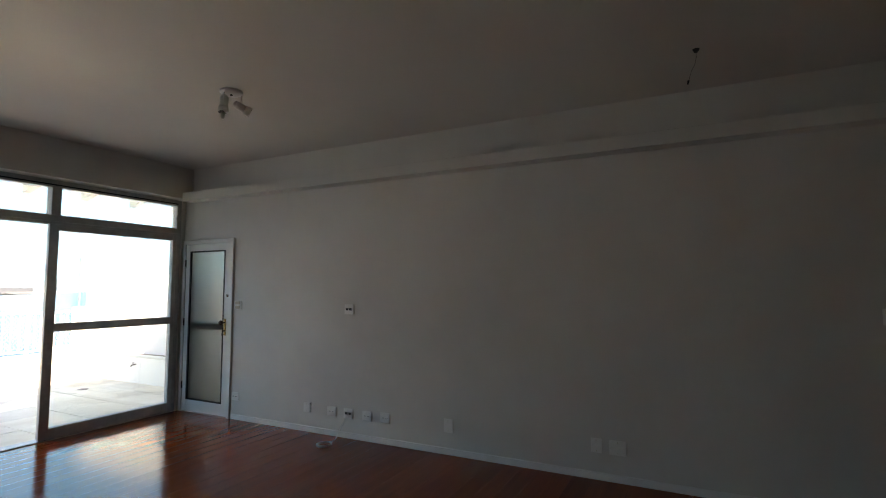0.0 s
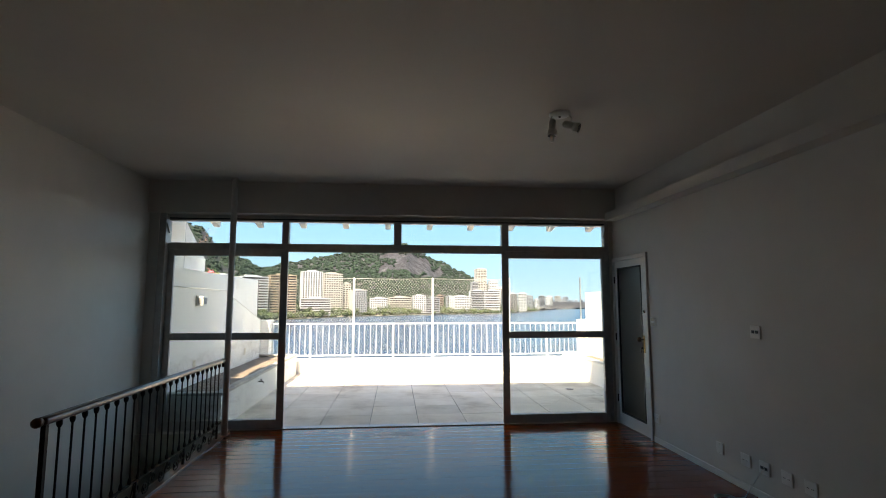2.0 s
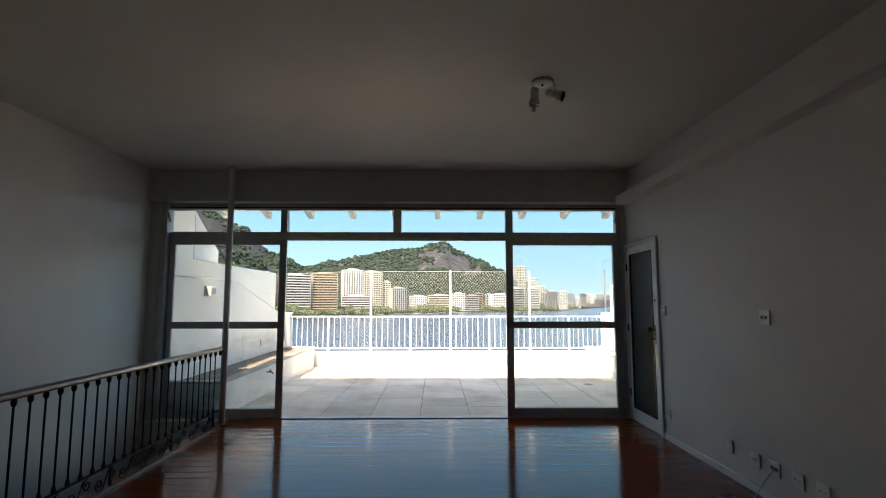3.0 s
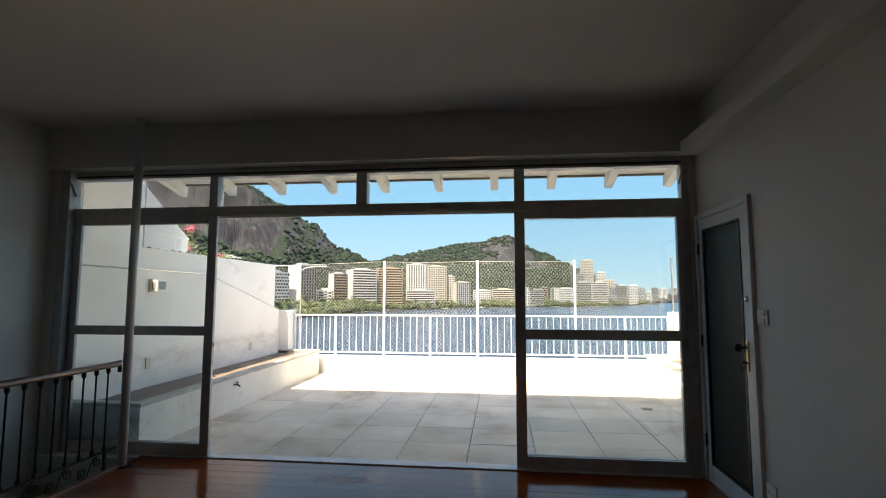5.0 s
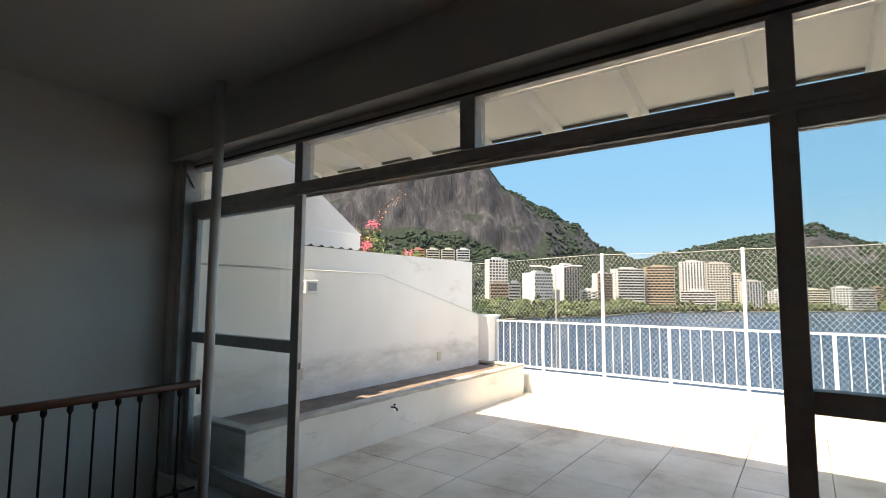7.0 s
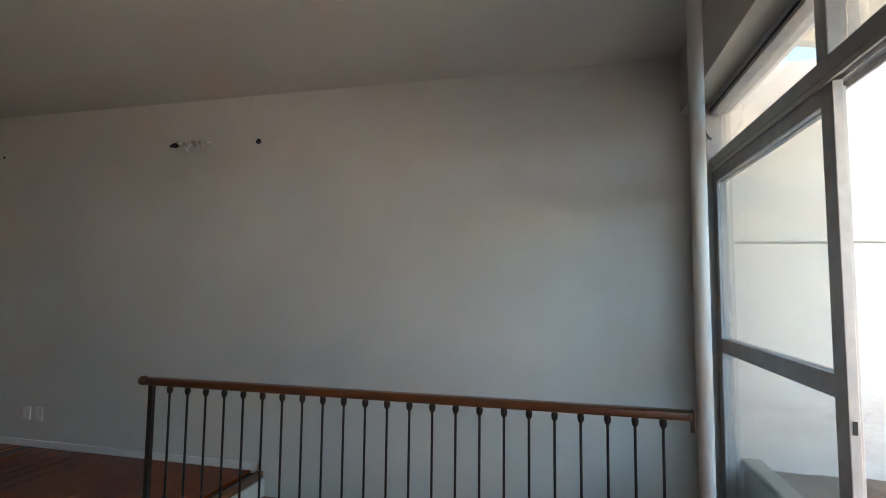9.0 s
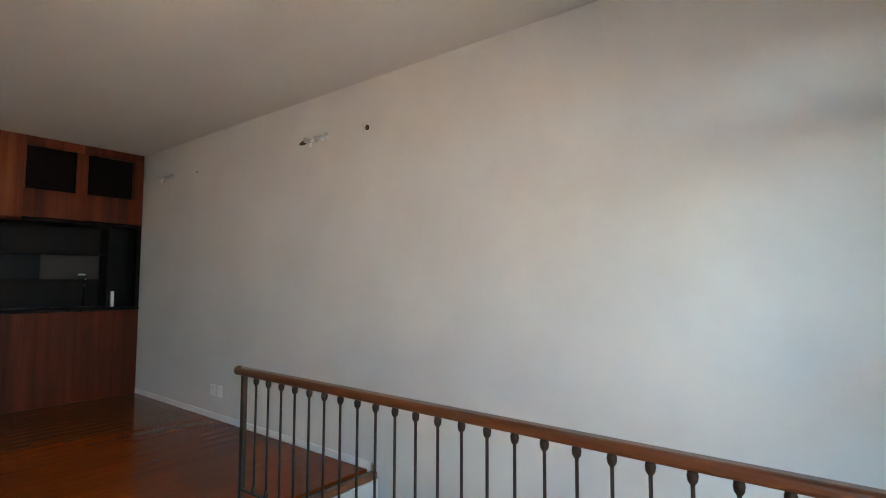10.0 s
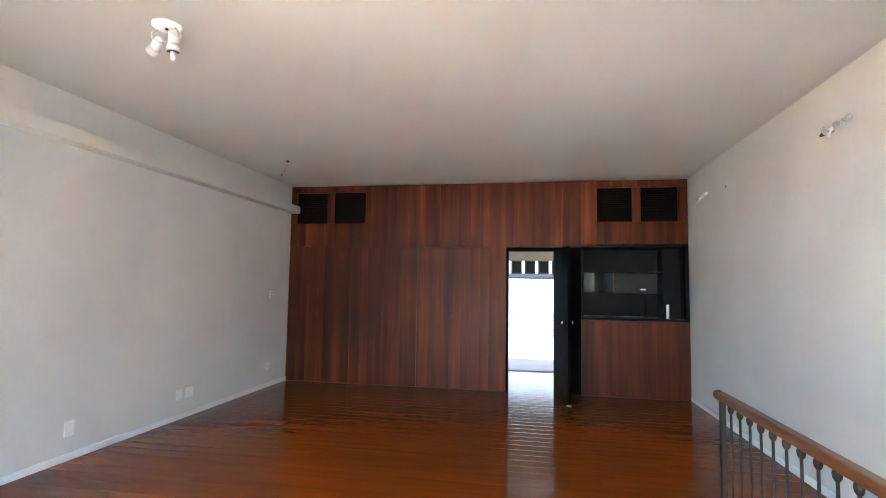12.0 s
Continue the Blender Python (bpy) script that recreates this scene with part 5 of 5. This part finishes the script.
building(1.8, 3.3, 0.8, 1010, "grid", WHITE_W, 10, 0.5, label=W2)
building(3.3, 4.9, 0.55, 1020, "bands", GREY_W, 4, 0.5, label="low grey apartment block with balconies")
building(6.0, 8.5, 0.7, 1080, "grid", WHITE_W, 30, 0.5, label=W2)
building(8.2, 10.0, 1.35, 1100, "bands", GREY_W, 14, 0.5, side=WHITE_W, label="grey banded apartment block")
building(9.9, 11.7, 1.35, 1110, "bands", WHITE_W, 10, 0.5, label=W1)
building(8.85, 10.25, 3.8, 1230, "grid", CREAM_W, 22, 0.8, label="tall tower on the hillside")
building(8.4, 9.3, 2.3, 1200, "bands", GREY_W, 18, 0.8, label="grey stepped block on the hillside")
building(10.4, 11.5, 2.45, 1240, "grid", WHITE_W, 18, 0.7, label=W2)
building(11.0, 12.4, 1.6, 1200, "ribs", CREAM_W, 14, 0.6, label="cream tower with vertical ribs")
building(12.4, 13.6, 1.0, 1230, "ribs", DARK_W, 10, 0.6, side=WHITE_W, label="dark apartment block with a white side")
building(13.7, 14.7, 1.05, 1260, "grid", WHITE_W, 12, 0.6, label=W2)
rnd = random.Random(47)
for a0, a1, lo, hi, back in ((-20.4, -18.8, 0.2, 0.6, 120), (4.5, 13.5, 0.4, 1.15, 70)):
    a = a0
    while a < a1:
        wd = rnd.uniform(0.5, 1.2)
        building(a, a + wd, rnd.uniform(lo, hi), along(SHORE, a) + back + rnd.uniform(0, 25), rnd.choice(("bands", "grid", "bands", "ribs")), rnd.choice((WHITE_W, WHITE_W, GREY_W, CREAM_W, BROWN_W)), rnd.uniform(5, 30), 0.6, label="low apartment block among the shore trees")
        a += wd * rnd.uniform(1.1, 2.0)
rnd = random.Random(33)
a = 11.2
while a < 19.0:
    wd = rnd.uniform(0.5, 1.1)
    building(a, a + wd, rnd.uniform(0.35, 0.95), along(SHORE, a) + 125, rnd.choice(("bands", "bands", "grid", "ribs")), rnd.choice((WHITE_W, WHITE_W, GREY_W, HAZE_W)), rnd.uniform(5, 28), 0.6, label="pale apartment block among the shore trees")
    a += wd * rnd.uniform(0.85, 1.2)
rnd = random.Random(21)
for k in range(18):
    a = 14.8 + 0.62 * k
    wd = rnd.uniform(0.3, 0.75)
    # far row: aerial haze comes only from the pale blue wall colour
    building(a, a + wd, rnd.uniform(0.25, 0.8), 2300 + 60 * k, "far", HAZE_W, rnd.uniform(5, 25), 0.6, label="distant apartment block, paled by haze in its colour")
for k, c in enumerate((HOUSE_RED, CREAM_W, CREAM_W, WHITE_W)):
    building(-39.3 + 1.72 * k, -37.75 + 1.72 * k, 5.0, 640, "bands", c, 8, 0.4, ground=640 * math.tan(radians(3.9)), label="low hillside house above the shore")

mast = thing("street_lamp", "tall lamp mast with two long arms", "street lamp", (0, 0, 0))
bm = bmesh.new()
cyl(bm, (0, 0, 0), (0, 0, 26.4), 0.10, 0.06, 10)
part("pole", bm, mat_plain("rusty_steel", (0.24, 0.22, 0.20), 0.7, 0.2), mast)
for s in (-1, 1):
    bm = bmesh.new()
    tube(bm, [(0, 0, 26.2), (s * 0.5, 0, 26.55), (s * 1.6, 0, 26.75), (s * 2.0, 0, 26.75)], 0.045, 6)
    part("arm", bm, STEEL_WHITE, mast)
    part("lamp_head", boxes((s * 2.4 - 0.5, s * 2.4 + 0.5, -0.2, 0.2, 26.69, 26.81), bevel=0.04), STEEL_WHITE, mast)
mast.matrix_basis = Matrix.Translation(polar(-22.3, 60, H)) @ Matrix.Rotation(radians(22.3), 4, 'Z')

# ---- pieces: veneer boards, closet fronts ----
def chamfer_box(w, h, t, c=0.002):
    """A flat board in the xz plane, front at y=t, with chamfered front edges."""
    bm = bmesh.new()
    lo = [bm.verts.new(p) for p in ((0, 0, 0), (w, 0, 0), (w, 0, h), (0, 0, h))]
    mi = [bm.verts.new(p) for p in ((0, t - c, 0), (w, t - c, 0), (w, t - c, h), (0, t - c, h))]
    hi = [bm.verts.new(p) for p in ((c, t, c), (w - c, t, c), (w - c, t, h - c), (c, t, h - c))]
    for a, b in ((lo, mi), (mi, hi)):
        for i in range(4):
            j = (i + 1) % 4
            bm.faces.new((a[i], a[j], b[j], b[i]))
    bm.faces.new(hi)
    bm.faces.new(lo[::-1])
    bmesh.ops.recalc_face_normals(bm, faces=bm.faces[:])
    return bm


rnd = random.Random(3)


def boards(parent, x0, x1, z0, z1, off=0.0, mat=VENEER):
    x = x0
    while x < x1 - 0.001:
        w = min(rnd.choice((0.11, 0.14, 0.17, 0.21, 0.26)), x1 - x)
        if x1 - x - w < 0.06:
            w = x1 - x
        part("board", moved(chamfer_box(w - 0.0005, z1 - z0, 0.022 + off, 0.0007), x, BY - 0.022, z0), mat, parent)
        x += w


def moved(bm, x, y, z):
    bm.transform(Matrix.Translation((x, y, z)))
    return bm


boards(panel, 4.701, RX - 0.002, 2.95, CZ - 0.004)
boards(panel, 1.24, 2.52, 2.09, CZ - 0.004)
boards(panel, 2.524, 2.765, 0.001, CZ - 0.004)
boards(panel, 2.768, 4.70, 2.09, CZ - 0.004)
for x0, x1 in ((0.63, 0.745), (0.012, 0.135), (5.225, 5.34), (5.85, RX - 0.002), (1.225, 1.239), (4.701, 4.706)):
    boards(panel, x0, x1, 2.462, 2.949)
boards(panel, 0.012, 1.239, 2.142, 2.461)
boards(panel, 4.701, RX - 0.002, 2.09, 2.461)
boards(panel, 0.012, 1.239, 2.95, CZ - 0.004)
boards(panel, 1.455, 1.80, 0.001, 2.089, 0.0, DARKWOOD)
boards(panel, 0.012, 1.454, 0.001, 1.056)
for x0, x1 in ((2.77, 3.855), (3.86, 4.915), (4.92, RX - 0.004)):
    cd = part("closet_door", boxes((x0, x1, BY - 0.0235, BY - 0.0222, 0.02, 2.083)), DARKWOOD, panel)
    boards(cd, x0, x1, 0.004, 2.083, 0.003)
    bm = bmesh.new()
    lathe(bm, [(0.014, 0), (0.014, 0.004), (0.008, 0.008)], ((x0 + x1) / 2 + 0.02, BY + 0.003, 1.065), 'y', 12)
    part("lock", bm, BRONZE, cd, "small dark cylinder lock")

# ---- pieces: terrace tiles ----
slab = bpy.data.objects["terrace_slab"]
xs = [0.875] + [1.437 + 0.638 * k for k in range(0, 10)]
ys = [0.102] + [0.74 + 0.585 * k for k in range(9)]
for xa, xb in zip(xs, xs[1:]):
    for ya, yb in zip(ys, ys[1:]):
        if xb > 6.9 and ya > 1.4 and xa > 6.8:
            continue
        xb2, yb2 = min(xb, 7.5), min(yb, YF - 0.02)
        if xb2 - xa < 0.05 or yb2 - ya < 0.05:
            continue
        jx, jy = rnd.uniform(0.002, 0.005), rnd.uniform(0.001, 0.004)
        bm = boxes((xa + jx, xb2 - jx, ya + jy, yb2 - jy, -0.036, -0.02 + rnd.uniform(-0.0015, 0.0015)))
        bmesh.ops.bevel(bm, geom=[e for e in bm.edges if all(v.co.z > -0.03 for v in e.verts)], offset=0.002, segments=1, affect='EDGES')
        part("tile", bm, TILE, slab)
bm = bmesh.new()
lathe(bm, [(0.075, 0), (0.075, 0.004), (0.06, 0.005)], (6.21, 2.57, -0.02), 'z', 16)
single("floor_drain", bm, BRONZE, "round dark floor drain in the terrace tiles", "drain", (6.21, 2.57, -0.02))

# ---- pieces: floor planks ----
def plank(ln, w, cup):
    """A plank whose top is slightly cupped across its width, with eased edges."""
    bm = bmesh.new()
    prof = [(0.0004, -0.022), (0.0004, -0.0002), (0.0012, -0.0001), *[(0.0012 + (w - 0.0024) * k / 8, -0.0001 - cup * (1 - (k / 4 - 1) ** 2)) for k in range(1, 8)], (w - 0.0012, -0.0001), (w - 0.0004, -0.0002), (w - 0.0004, -0.022)]
    ends = [[bm.verts.new((x, p, z)) for p, z in prof] for x in (0.0004, ln - 0.0004)]
    for k in range(len(prof) - 1):
        bm.faces.new((ends[0][k], ends[1][k], ends[1][k + 1], ends[0][k + 1])).smooth = 2 <= k < len(prof) - 3
    for end in (ends[0], ends[1][::-1]):
        bm.faces.new([bm.verts.new(v.co) for v in end])
    bmesh.ops.recalc_face_normals(bm, faces=bm.faces[:])
    return bm


floor_ob = bpy.data.objects["floor"]
rnd = random.Random(9)
y = BY
row = 0
while y < -0.06:
    w = min(rnd.choice((0.14, 0.145, 0.145, 0.15)), -0.05 - y)
    x = 0.0 if y + w <= -3.28 else 1.03
    end = RX
    first = True
    while x < end - 0.01:
        ln = rnd.uniform(1.0, 2.6) if first else rnd.uniform(2.0, 3.6)
        first = False
        if end - x - ln < 0.7:
            ln = end - x
        bm = plank(ln, w, rnd.uniform(0.00006, 0.00012))
        bm.transform(Matrix.Translation((x, y, -0.0004)) @ Matrix.Rotation(radians(rnd.gauss(0, 0.05)), 4, 'X') @ Matrix.Rotation(radians(rnd.gauss(0, 0.004)), 4, 'Y'))
        part("plank", bm, FLOORWOOD, floor_ob)
        x += ln
    y += w
corr = bpy.data.objects["floor_corridor"]
for k in range(9):
    bm = boxes((1.702, 2.658, BY - 0.002 - 0.2 * (k + 1), BY - 0.004 - 0.2 * k, -0.022, -0.001))
    bmesh.ops.bevel(bm, geom=[e for e in bm.edges if all(v.co.z > -0.01 for v in e.verts)], offset=0.002, segments=1, affect='EDGES')
    part("plank", bm, FLOORWOOD, corr)
